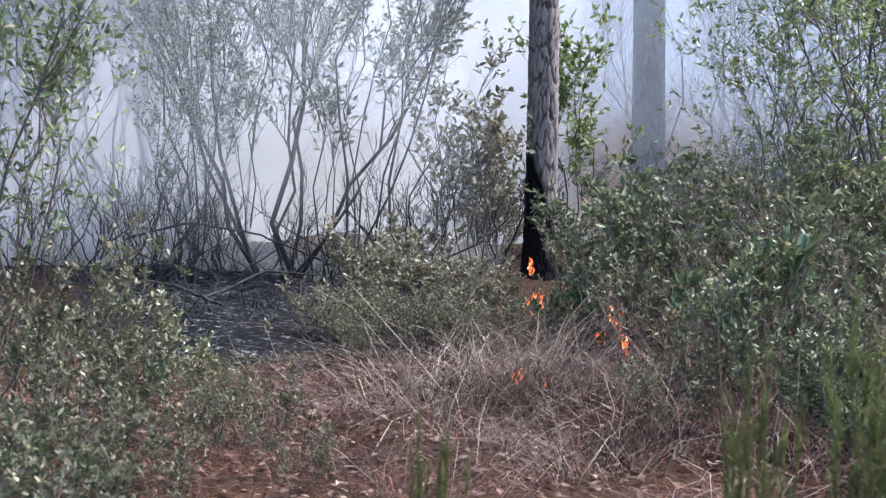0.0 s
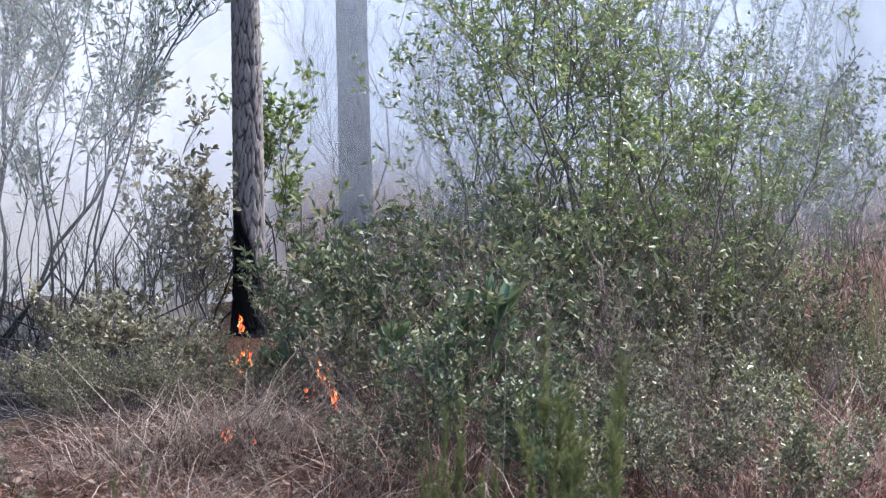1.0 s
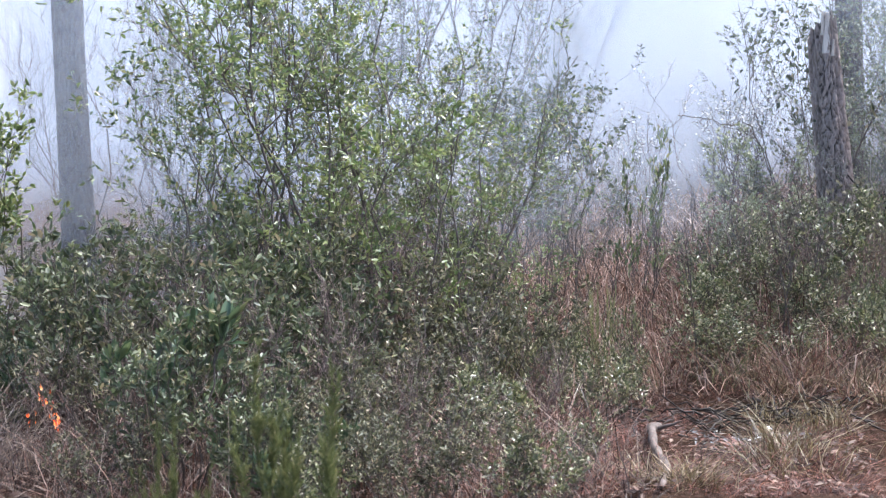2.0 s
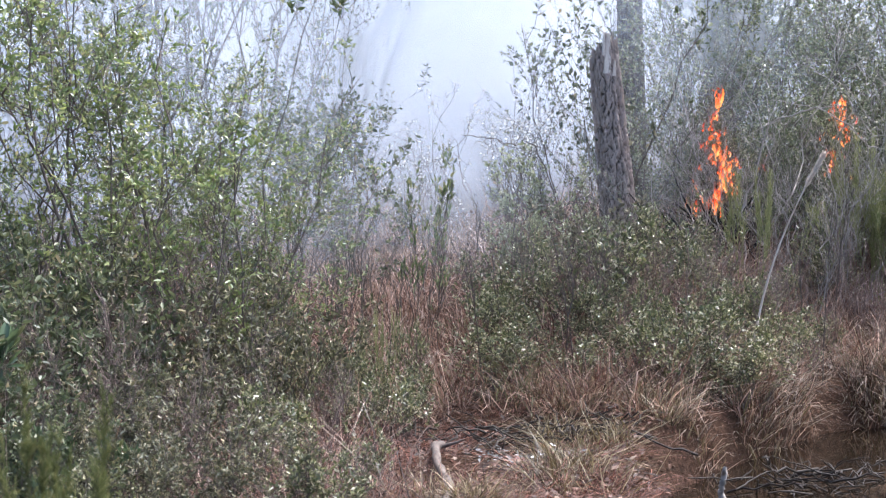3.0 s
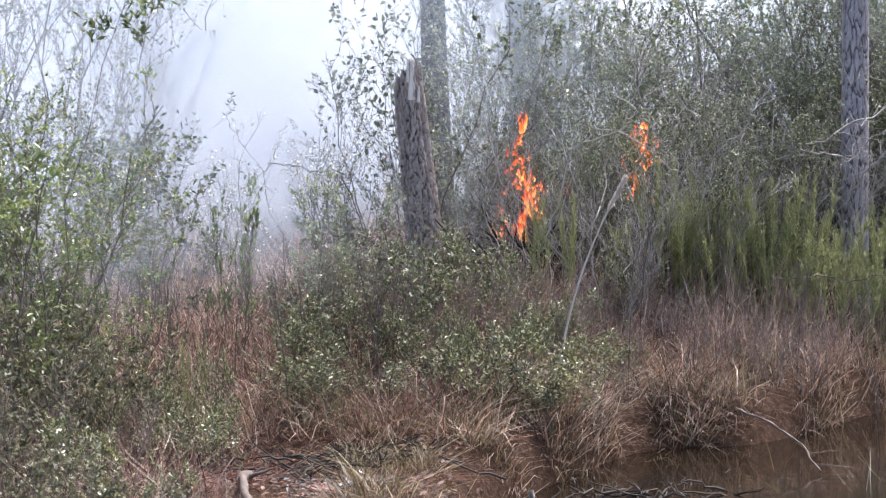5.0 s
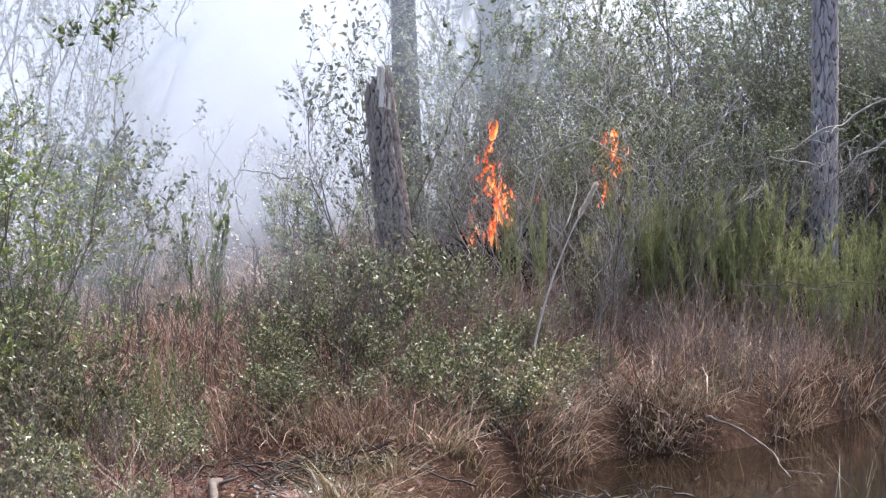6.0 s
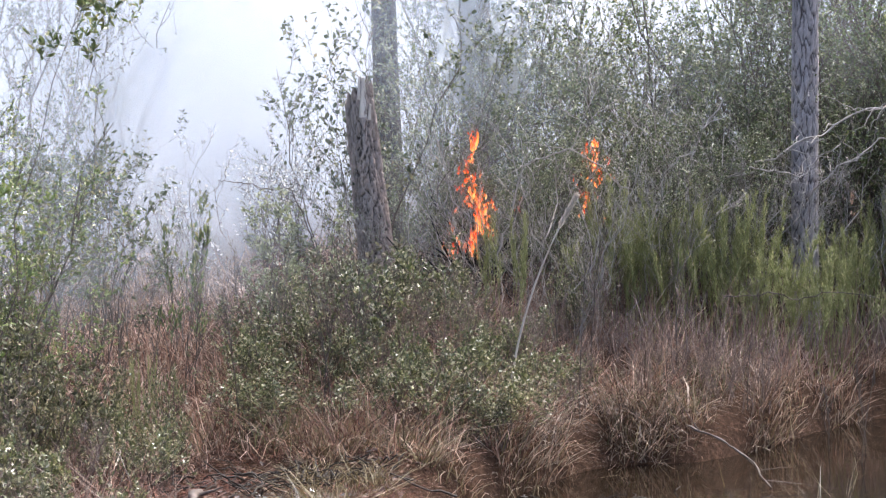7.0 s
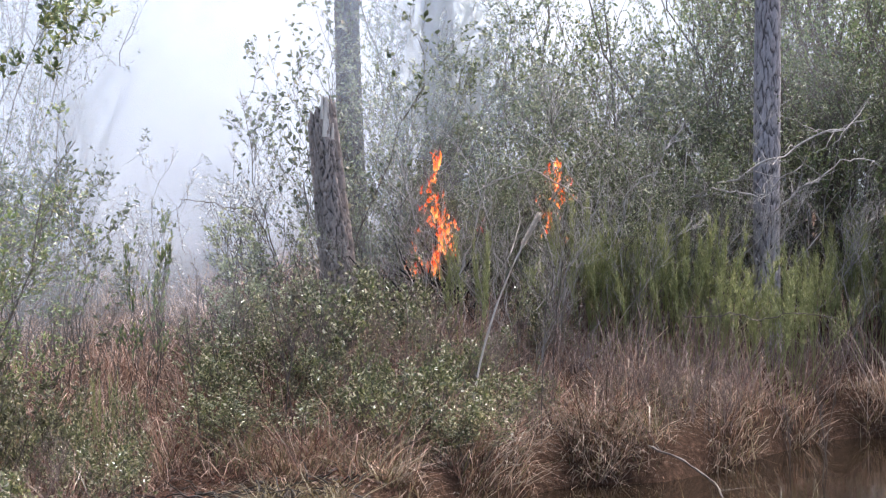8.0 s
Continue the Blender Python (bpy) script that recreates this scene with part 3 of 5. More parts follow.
smoke_veil(21, 3.0, 9.5, 18.2, -0.6, 7, 0.18, 0.34, 0.5, 2, 2.5)
smoke_veil(22, 24.5, 29.6, 17.9, 1.5, 7, 0.03, 0.55, 0.9, 1.5, 2.5)
smoke_veil(14, -22, 34, 24.5, 0.3, 9, 0.3, 0.7, 0.3)
smoke_veil(15, -24, 34, 32.0, 0.3, 12, 0.6, 0.92, 0.22)


# ---- pines ----
def bark_plates(A, Z, radius, cw, ch, height, rng):
    """Irregular plates on the unrolled bark: 1 on a plate, 0 in the furrows."""
    px = A * radius + 0.014 * np.sin(Z * 7 + 1.3 * np.sin(A * 2)) + 0.008 * np.sin(Z * 23 + 3 * np.sin(A * 3 + Z)) + 0.004 * np.sin(Z * 61 + A * 9)
    per = 2 * np.pi * radius
    nc = max(6, int(round(per / cw)))
    gx, gz = px / per * nc, (Z + 0.03 * np.sin(A * 4 + Z * 3) + 0.02 * np.sin(A * 11 + Z)) / ch
    best, second = np.full(Z.shape, 9.0), np.full(Z.shape, 9.0)
    jit = rng.uniform(0.0, 1.0, (nc, int(height / ch) + 4, 2))
    for i in (-1, 0, 1):
        for j in (-1, 0, 1):
            cx, cz = np.floor(gx).astype(int) + i, np.floor(gz).astype(int) + j
            q = jit[cx % nc, np.clip(cz, 0, jit.shape[1] - 1)]
            dd = np.hypot(cx + q[..., 0] - gx, (cz + q[..., 1] - gz) * 0.8)
            second = np.minimum(np.maximum(dd, best), second)
            best = np.minimum(best, dd)
    flake = 0.5 + 0.5 * np.sin(px * 260 + Z * 70) * np.sin(Z * 105 + px * 80)
    return smooth01((second - best) / 0.15) * (0.72 + 0.28 * flake)


def pine(label, seed, bearing, distance, radius, mat, height=11.0, lean=(0, 0), crown=True):
    """A tall pine: plated trunk, dead stubs, a crown high up."""
    rng = np.random.default_rng(seed)
    spot = on_ground(bearing, distance, 0.1)
    thing = new("pine_tree")
    thing.matrix_world = Matrix.Translation(spot)
    tagged(thing, label=label, category="tree")
    nu = 108
    hz = np.concatenate([np.arange(0, 4.6, 0.016), np.linspace(4.65, height, 40)])
    ang = np.linspace(0, 2 * np.pi, nu, endpoint=False)
    Z, A = np.meshgrid(hz, ang, indexing="ij")
    plate = bark_plates(A, Z, radius, 0.046, 0.17, height, rng)
    taper = (1 - 0.45 * Z / height) * (1 + 0.35 * np.exp(-Z / 0.25))
    bulge = 1 + 0.03 * np.sin(Z * 2.1 + rng.uniform(0, 6)) + 0.02 * np.sin(A * 3 + Z * 1.7)
    R = radius * taper * bulge + 0.021 * (plate - 0.6) * (radius / 0.12) + rng.normal(0, 0.0012, Z.shape)
    lx = lean[0] * Z + 0.02 * np.sin(Z * 0.9 + seed)
    ly = lean[1] * Z
    idx = np.arange(Z.size).reshape(Z.shape)
    nxt = np.roll(idx, -1, axis=1)
    f = np.stack([idx[:-1], nxt[:-1], nxt[1:], idx[1:]], -1).reshape(-1, 4)
    v = np.stack([R * np.cos(A) + lx, R * np.sin(A) + ly, Z], -1)
    trunk = part("trunk", mesh_data("trunk", v, f, mat, True, {"plate": plate.ravel()}), thing)
    if crown:
        k = 14
        a = rng.uniform(0, 6.28, k)
        hz = rng.uniform(0.62, 0.98, k) * height
        ln = (height - hz) * 0.35 + 0.9
        s = np.linspace(0, 1, 6)[None, :, None]
        root = np.stack([lean[0] * hz, lean[1] * hz, hz], 1)
        d = np.stack([np.cos(a), np.sin(a), np.full(k, 0.35)], 1)
        limbs = root[:, None] + d[:, None] * ln[:, None, None] * s
        for i in range(k):
            lv, lf = tubes(limbs[i:i + 1], np.linspace(0.04, 0.012, 6)[None], 6)
            part("limb", mesh_data("limb", lv, lf, TWIG, True), thing)
        c, _ = sprout(rng, limbs, np.arange(k), 9, 0.3, 0.6, 0.6, 0.3, 4)
        w = np.repeat(np.arange(len(c)), 26)
        p, t = along(c, w, rng.uniform(0.3, 1, len(w)))
        dd = unit(t * 0.5 + unit(rng.normal(size=p.shape)))
        L = rng.uniform(0.16, 0.28, len(p))
        lv, lf = leaves(p, dd, rng.normal(size=p.shape), L, np.full(len(p), 0.01), rng)
        part("crown", mesh_data("crown", lv, lf, PINE_GREEN), thing, kind="stuff")
    return thing


pine("slender pine with its lower trunk charred black by fire", 1, 2.42, 16.0, 0.108, BARK_CHARRED, 10.5, (0.004, 0))
pine("tall brown pine standing in thick smoke", 2, 5.12, 19.0, 0.138, BARK_FAR, 13, (-0.004, 0))
pine("grey pine behind the broken trunk, veiled by smoke", 3, 24.16, 19.6, 0.116, BARK_FAR, 11, (-0.002, 0))
pine("grey plated pine above green weeds by the ditch", 4, 34.5, 17.6, 0.104, BARK_GREY, 11, (0.016, 0))
pine("smoky pine far behind the burning brush", 5, 26.3, 20.7, 0.15, BARK_FAR, 13, (0.0, 0))


def broken_trunk():
    """A dead trunk, snapped off at head height, with splinters and a torn strip of bare wood."""
    rng = np.random.default_rng(21)
    spot = on_ground(23.85, 17.0, 0.05)
    thing = new("snapped_tree")
    thing.matrix_world = Matrix.Translation(spot)
    tagged(thing, "dead broken trunk with flaking bark and a splintered top", "tree stump")
    top = 2.36 - spot.z
    nu, nz = 96, 190
    hz, ang = np.linspace(0, 1, nz), np.linspace(0, 2 * np.pi, nu, endpoint=False)
    S, A = np.meshgrid(hz, ang, indexing="ij")
    rim = top * (1 - 0.05 * (1 + np.sin(A * 1 - 0.6)) - 0.03 * np.abs(np.sin(A * 5.5)) - 0.025 * rng.uniform(0, 1, nu)[None])
    Z = S * rim
    ridge = bark_plates(A, Z, 0.16, 0.04, 0.15, 3.0, rng) + 0.25 * np.sin(Z * 19 + A * 5) * np.sin(A * 13 + Z * 7)
    gouge = np.exp(-(((A - 5.3) / 0.28) ** 2 + ((Z - 1.25) / 0.3) ** 2))
    R = 0.135 - 0.022 * Z + 0.026 * (ridge - 0.5) - 0.05 * gouge + 0.04 * np.exp(-Z / 0.2) + rng.normal(0, 0.002, Z.shape)
    lx = -0.085 * Z
    v = np.stack([R * np.cos(A) + lx, R * np.sin(A), Z], -1)
    idx = np.arange(Z.size).reshape(Z.shape)
    nxt = np.roll(idx, -1, axis=1)
    f = np.stack([idx[:-1], nxt[:-1], nxt[1:], idx[1:]], -1).reshape(-1, 4)
    part("trunk", mesh_data("trunk", v, f, STUMP_BARK, True, {"plate": np.clip(ridge, 0, 1).ravel()}), thing)
    # broken heart of the trunk
    cv = np.concatenate([[[float(lx[-8].mean()), 0, top * 0.86]], v[-1] * [1, 1, 0.995]])
    cf = np.array([[0, 1 + i, 1 + (i + 1) % nu] for i in range(nu)])
    part("broken_end", mesh_data("broken_end", cv, cf, FRESH_WOOD), thing, "pale torn wood")
    for x0, z0, w, h in ((-0.15, top * 0.9, 0.06, 0.3), (-0.18, top * 0.94, 0.022, 0.18), (-0.1, top * 0.84, 0.028, 0.12)):
        bm = bmesh.new()
        bmesh.ops.create_cube(bm, size=1)
        for q in bm.verts:
            k = 0.45 if q.co.z > 0 else 1.0
            q.co = Vector((x0 + q.co.x * w * k + 0.01 * q.co.z, -0.1 + q.co.y * 0.022, z0 + q.co.z * h))
        bmesh.ops.bevel(bm, geom=bm.edges[:], offset=0.004, segments=1, affect="EDGES")
        me = bpy.data.meshes.new("splinter")
        bm.to_mesh(me); bm.free()
        me.materials.append(FRESH_WOOD)
        part("splinter", me, thing, "strip of pale bare wood")
    return thing


broken_trunk()

# ---- shrubs: one of each habit, then its like ----
# singed thicket on the burnt ground
s_tall = shrub("singed_shrub", "tall fire-singed shrub with dark forking stems", 31, on_ground(-4.0, 15.7), 3.4, 8, 0.28, 0.16, 13, 8, 7, 0.055, 0.018, LEAF_SINGED, TWIG_CHARRED, 0.017,
      0.35, 0.3, 0.26, 0.45, 0.2, 0.35, [(270, 0.46, 3.2), (275, 0.12, 3.4), (80, 0.14, 3.4), (95, 0.45, 2.8), (265, 0.3, 3.0)])
s_thin = shrub("singed_shrub", "thin-stemmed singed shrub leaning over ash", 32, on_ground(-2.1, 15.5), 3.0, 9, 0.24, 0.3, 9, 6, 6, 0.065, 0.02, LEAF_SINGED, TWIG_CHARRED, 0.0095,
               0.3, 0.3, 0.26, 0.45, 0.2, 0.35, [(85, 0.26, 3.0), (90, 0.36, 2.8), (80, 0.16, 3.1), (270, 0.2, 2.8)])
again(s_tall, -7.4, 18.2, 200, 0.95)
again(s_thin, -5.6, 16.4, 150, 1.0)
again(s_thin, -8.2, 18.4, 200, 1.1)
again(s_thin, -10.4, 17.8, 20, 1.05)
again(s_thin, -6.6, 15.2, 90, 0.6)
# wax-leaved shrubs of the big thicket
m1 = shrub("leafy_shrub", "tall green shrub with narrow ascending leaves", 41, on_ground(9.9, 13.3), 2.75, 8, 0.25, 0.35, 11, 7, 9, 0.043, 0.014, LEAF_GREEN, TWIG, 0.011, 0.2, l1=0.27, rise=0.1, asc=0.6)
m2 = shrub("leafy_shrub", "tall green shrub with narrow ascending leaves", 42, on_ground(12.4, 13.0), 2.6, 8, 0.34, 0.35, 11, 7, 9, 0.043, 0.015, LEAF_FRESH, TWIG, 0.011, 0.2, l1=0.28, rise=0.06, asc=0.6)
for b, d, t, sz in ((8.6, 13.9, 60, 0.5), (11.2, 14.2, 130, 0.95), (14.3, 13.6, 210, 0.74)):
    again(m1, b, d, t, sz)
for b, d, t, sz in ((13.5, 14.2, 20, 0.9), (15.0, 14.0, 280, 0.56)):
    again(m2, b, d, t, sz)
shrub("leafy_shrub", "tall dark-leaved sprig above the thicket", 64, on_ground(14.3, 13.2), 3.0, 2, 0.05, 0.05, 9, 6, 8, 0.055, 0.02, LEAF_GREEN, TWIG, 0.005, 0.74, 0.3, 0.17, 0.5, 0.4, 0.3, [(85, 0.24, 3.0), (80, 0.14, 2.75)])
# smoke-veiled shrubs further back
m3 = shrub("leafy_shrub", "tall shrub veiled by smoke", 43, on_ground(9.8, 20.4), 4.0, 9, 0.24, 0.5, 9, 7, 8, 0.05, 0.017, LEAF_DARK, TWIG, 0.015, 0.1)
for b, d, t, sz in ((16.6, 25.6, 60, 0.9), (17.4, 26.4, 250, 0.72), (18.6, 26.0, 150, 0.36), (20.2, 26.4, 310, 0.38), (21.0, 25.6, 20, 0.34), (11.2, 21.2, 90, 1.0), (13.6, 20.6, 170, 0.95), (15.4, 22.5, 300, 0.95), (-8.8, 20.5, 120, 0.95), (-11.2, 19.0, 240, 0.9),
                    (-4.6, 22.5, 10, 0.85), (25.4, 21.6, 30, 0.8), (27.2, 21.0, 110, 0.8), (29.2, 21.4, 220, 0.62)):
    again(m3, b, d, t, sz)
bare1 = shrub("bare_shrub", "leafless twiggy shrub in the smoke", 51, on_ground(6.6, 19.2), 3.2, 9, 0.22, 0.4, 10, 8, 0, bark=TWIG, thick=0.012, u1=0.2, l1=0.3)
again(bare1, 7.6, 20.4, 140, 1.0)
# shrubs by the charred pine
shrub("leafy_shrub", "half-scorched shrub beside the charred pine", 44, on_ground(0.55, 15.4), 1.5, 9, 0.16, 0.25, 8, 5, 6, 0.06, 0.022, LEAF_SCRUB, TWIG, 0.008, 0.2)
shrub("leafy_shrub", "bright green sapling behind the charred pine", 45, on_ground(3.25, 17.1), 1.65, 5, 0.1, 0.15, 8, 6, 8, 0.06, 0.022, LEAF_FRESH, TWIG, 0.008, 0.3)
low = shrub("low_shrub", "knee-high shrub with broad dark glossy leaves", 46, on_ground(6.2, 11.6), 0.95, 11, 0.42, 0.25, 7, 4, 5, 0.054, 0.019, LEAF_DARK, TWIG, 0.006, 0.15)
low2 = shrub("low_shrub", "knee-high shrub with dull green leaves", 47, on_ground(7.6, 11.3), 0.95, 11, 0.4, 0.25, 7, 4, 6, 0.044, 0.0145, LEAF_DULL, TWIG, 0.006, 0.15)
low3 = shrub("low_shrub", "thin low shrub of scattered olive leaves", 58, on_ground(23.2, 14.4), 0.8, 9, 0.35, 0.25, 6, 4, 4, 0.042, 0.0145, LEAF_BANK, TWIG, 0.005, 0.2)
for b, d, t, sz in ((4.4, 13.4, 40, 0.95), (5.3, 12.4, 120, 1.0), (8.8, 11.9, 250, 1.05), (9.9, 10.9, 20, 0.9), (11.4, 11.8, 300, 1.0), (7.6, 9.9, 80, 0.75),
                    (3.9, 13.9, 10, 0.6), (10.4, 12.4, 330, 1.1), (9.2, 9.6, 140, 0.6)):
    again(low, b, d, t, sz)
for b, d, t, sz in ((4.9, 11.6, 90, 0.8), (6.8, 10.6, 140, 0.8), (12.0, 12.6, 50, 1.1), (13.6, 12.2, 160, 0.95), (14.6, 12.6, 290, 0.9), (10.9, 10.2, 200, 0.7), (12.6, 10.8, 10, 0.75),
                    (16.0, 12.8, 30, 0.75), (14.2, 11.0, 110, 0.65), (12.2, 9.8, 260, 0.55), (5.8, 9.6, 200, 0.5)):
    again(low2, b, d, t, sz)
for proto, name in ((low, "low glossy shrubs"), (low2, "low dull shrubs"), (low3, "thin low shrubs"), (m3, "shrubs in the smoke")):
    tagged(proto, group=name)
rng = np.random.default_rng(59)
for i in range(22):
    again(low3, rng.uniform(19.4, 29.0), rng.uniform(14.2, 16.6), rng.uniform(0, 360), rng.uniform(0.35, 0.75))
for b, d, t, sz in ((23.6, 15.3, 140, 0.75), (24.4, 15.7, 250, 0.85), (25.2, 15.4, 10, 0.8), (21.6, 15.9, 200, 0.4), (26.0, 15.6, 90, 0.7)):
    again(low3, b, d, t, sz)
for i in range(8):
    again(low3, rng.uniform(12.5, 18.5), rng.uniform(10.6, 14.5), rng.uniform(0, 360), rng.uniform(0.35, 0.6))
for i in range(9):
    again(low2, rng.uniform(8.5, 17.0), rng.uniform(9.0, 11.2), rng.uniform(0, 360), rng.uniform(0.25, 0.55))
for i in range(7):
    again(low3, rng.uniform(9.0, 18.6), rng.uniform(8.8, 11.0), rng.uniform(0, 360), rng.uniform(0.4, 0.75))
for i in range(44):
    b = rng.uniform(20.8, 29.2)
    again(low3, b, max(12.9, water_edge(b) + 0.5) + rng.uniform(0, 2.2), rng.uniform(0, 360), rng.uniform(0.35, 0.8), rng.uniform(0.35, 0.75))
for i in range(14):
    again(low3, rng.uniform(14.5, 19.0), rng.uniform(11.6, 15.0), rng.uniform(0, 360), rng.uniform(0.25, 0.5), rng.uniform(0.5, 0.9))
broad = shrub("broad_leaved_shrub", "low plant with broad glossy bluish green leaves", 68, on_ground(8.55, 10.5), 0.8, 6, 0.3, 0.16, 4, 3, 5, 0.11, 0.032, LEAF_BROAD, TWIG, 0.007, 0.3, l1=0.3, leaf_from=0.6, asc=0.85)
tagged(broad, group="broad-leaved plants")
for b, d, t, sz in ((9.4, 9.9, 40, 0.55), (10.4, 9.7, 220, 0.5), (11.3, 9.6, 310, 0.5), (9.9, 9.3, 70, 0.4), (7.0, 10.6, 250, 0.45),
                    (5.6, 12.0, 20, 0.75), (4.6, 12.4, 200, 0.8), (3.7, 12.4, 110, 0.5), (3.0, 12.2, 290, 0.38), (-9.6, 9.8, 60, 0.6), (-8.2, 9.4, 150, 0.5)):
    again(broad, b, d, t, sz)
bare3 = shrub("bare_shrub", "low leafless shrub of tangled brown twigs", 66, on_ground(10.2, 11.2), 0.9, 9, 0.45, 0.3, 8, 5, 0, bark=TWIG_ROSE, thick=0.006, u1=0.15, l1=0.4, droop=0.1)
for b, d, t, sz in ((6.4, 10.8, 40, 0.9), (8.2, 10.4, 130, 0.85), (9.3, 11.8, 220, 1.1), (11.6, 10.6, 310, 0.8), (13.8, 10.2, 160, 0.65), (15.6, 11.4, 250, 0.75),
                    (10.9, 13.0, 20, 1.3), (13.4, 13.2, 110, 1.2), (22.4, 14.6, 200, 0.8), (24.6, 14.4, 40, 0.85), (26.4, 14.8, 130, 0.8), (28.6, 15.0, 220, 0.8), (31.0, 15.2, 310, 0.85)):
    again(bare3, b, d, t, sz)
for i in range(22):
    b = rng.uniform(20.5, 37.5)
    again(bare3, b, max(13.2, water_edge(b) + 0.35) + rng.uniform(0, 2.2), rng.uniform(0, 360), rng.uniform(0.4, 0.8), rng.uniform(0.35, 0.75))
scrub = shrub("low_shrub", "low shrub with dull brown leaves", 48, on_ground(-0.6, 13.3), 0.6, 9, 0.45, 0.3, 6, 4, 4, 0.044, 0.018, LEAF_SCRUB, TWIG, 0.005, 0.2)
for b, d, t, sz in ((0.6, 13.0, 70, 0.65), (1.0, 13.8, 160, 0.5), (-1.4, 14.2, 250, 0.6), (0.0, 14.6, 20, 0.8), (23.0, 15.8, 200, 1.0), (20.8, 16.6, 90, 0.8), (1.2, 12.2, 250, 0.75), (1.9, 16.6, 30, 0.75), (1.3, 17.1, 120, 0.9), (0.8, 16.8, 210, 0.85), (3.0, 16.9, 300, 0.6)):
    again(scrub, b, d, t, sz)
for i in range(10):
    again(scrub, rng.uniform(-2.8, 1.4), rng.uniform(11.9, 14.2), rng.uniform(0, 360), rng.uniform(0.3, 0.55))
for i in range(12):
    again(low2, rng.uniform(-2.6, 3.6), rng.uniform(11.6, 13.4), rng.uniform(0, 360), rng.uniform(0.22, 0.42))
for b, d, t, sz in ((-0.4, 15.9, 40, 0.7), (-1.8, 15.2, 300, 0.7)):
    again(scrub, b, d, t, sz)
tangle = shrub("charred_brush", "low tangle of charred twigs on ash", 60, on_ground(-6.6, 15.0), 0.75, 10, 0.6, 0.35, 7, 5, 0, bark=TWIG_CHARRED, thick=0.008, u1=0.15, l1=0.4, droop=0.1)
for b, d, t, sz in ((-8.4, 14.6, 40, 1.0), (-5.2, 15.8, 130, 1.0), (-3.4, 15.0, 210, 0.8), (-7.6, 16.2, 300, 1.1), (-9.8, 15.4, 80, 1.1), (-2.2, 14.6, 10, 0.6), (0.4, 16.2, 70, 1.2), (1.6, 16.5, 160, 1.1), (-1.0, 16.0, 220, 1.2)):
    again(tangle, b, d, t, sz)
# near plants beside the first view
near = shrub("leafy_shrub", "bright green leafy shrub close to the path", 49, on_ground(-11.6, 9.6), 2.5, 8, 0.2, 0.25, 10, 7, 7, 0.05, 0.015, LEAF_OLIVE, TWIG, 0.011, 0.2)
again(low2, -10.4, 9.4, 10, 0.95)
again(low2, -8.8, 9.0, 120, 0.75)
again(low3, -6.4, 9.8, 320, 0.6)
again(low3, -8.0, 10.2, 20, 0.8)
for b, d, t, sz in ((-6.8, 8.4, 10, 0.5), (-5.6, 8.9, 100, 0.45), (-4.4, 9.3, 200, 0.4), (-9.4, 7.8, 300, 0.6), (-7.6, 7.6, 60, 0.5), (-3.4, 8.4, 150, 0.3), (-10.6, 8.2, 30, 0.7)):
    again(low2, b, d, t, sz)
again(low2, -10.6, 5.9, 40, 0.75)
again(low, -9.2, 6.8, 40, 0.55)
again(low, -5.4, 6.4, 140, 0.35)
# clearing
far_shrub = shrub("leafy_shrub", "small-leaved shrub at the edge of the clearing", 52, on_ground(16.7, 16.8), 1.8, 8, 0.2, 0.2, 7, 5, 4, 0.055, 0.022, LEAF_DARK, TWIG, 0.008, 0.35)
again(far_shrub, 15.6, 16.6, 140, 1.0)
again(far_shrub, 17.4, 17.4, 250, 0.75)
for b, d, t, sz in ((3.9, 18.2, 20, 0.35), (4.7, 17.0, 110, 0.34), (5.5, 16.4, 200, 0.3), (6.4, 17.2, 290, 0.42), (7.2, 16.4, 60, 0.45), (7.8, 17.6, 150, 0.55), (5.1, 19.6, 240, 0.38)):
    again(far_shrub, b, d, t, sz)
pale = shrub("leafy_shrub", "pale green shrub in front of the snapped trunk", 53, on_ground(22.0, 16.4), 0.95, 9, 0.3, 0.25, 7, 5, 5, 0.038, 0.017, LEAF_PALE, TWIG, 0.007, 0.2)
again(pale, 21.3, 16.0, 100, 0.6)
again(pale, 22.7, 15.9, 220, 0.6)
# small white flecks scattered over the twigs
fluffy = shrub("white_tipped_shrub", "sparse shrub with small white flecks on its twigs", 67, on_ground(21.0, 17.4), 1.3, 6, 0.3, 0.25, 6, 4, 2, 0.03, 0.018, WHITE_TIP, TWIG, 0.005, 0.3)
for b, d, t, sz in ((20.2, 18.0, 90, 1.15), (19.4, 18.4, 200, 1.0), (21.8, 17.6, 310, 0.85)):
    again(fluffy, b, d, t, sz)
shrub("leafy_shrub", "sparse shrub with dark leaves beside the snapped trunk", 54, on_ground(23.0, 17.5), 2.4, 6, 0.22, 0.2, 8, 5, 3, 0.055, 0.027, LEAF_DARK, TWIG, 0.008, 0.25)
bare2 = shrub("bare_shrub", "leafless shrub with arching pale twigs", 55, on_ground(27.2, 16.4), 1.7, 8, 0.5, 0.3, 7, 6, 0, bark=TWIG_PALE, thick=0.0065, u1=0.2, l1=0.4, droop=0.15)
for b, d, t, sz in ((25.6, 16.2, 60, 0.7), (29.2, 16.4, 140, 0.95), (31.4, 17.0, 220, 1.0), (34.2, 17.9, 310, 1.1), (36.2, 18.0, 60, 1.05), (33.0, 17.6, 170, 0.95), (28.3, 15.9, 260, 0.8), (30.6, 17.1, 200, 1.05), (32.4, 17.4, 290, 1.0)):
    again(bare2, b, d, t, sz)
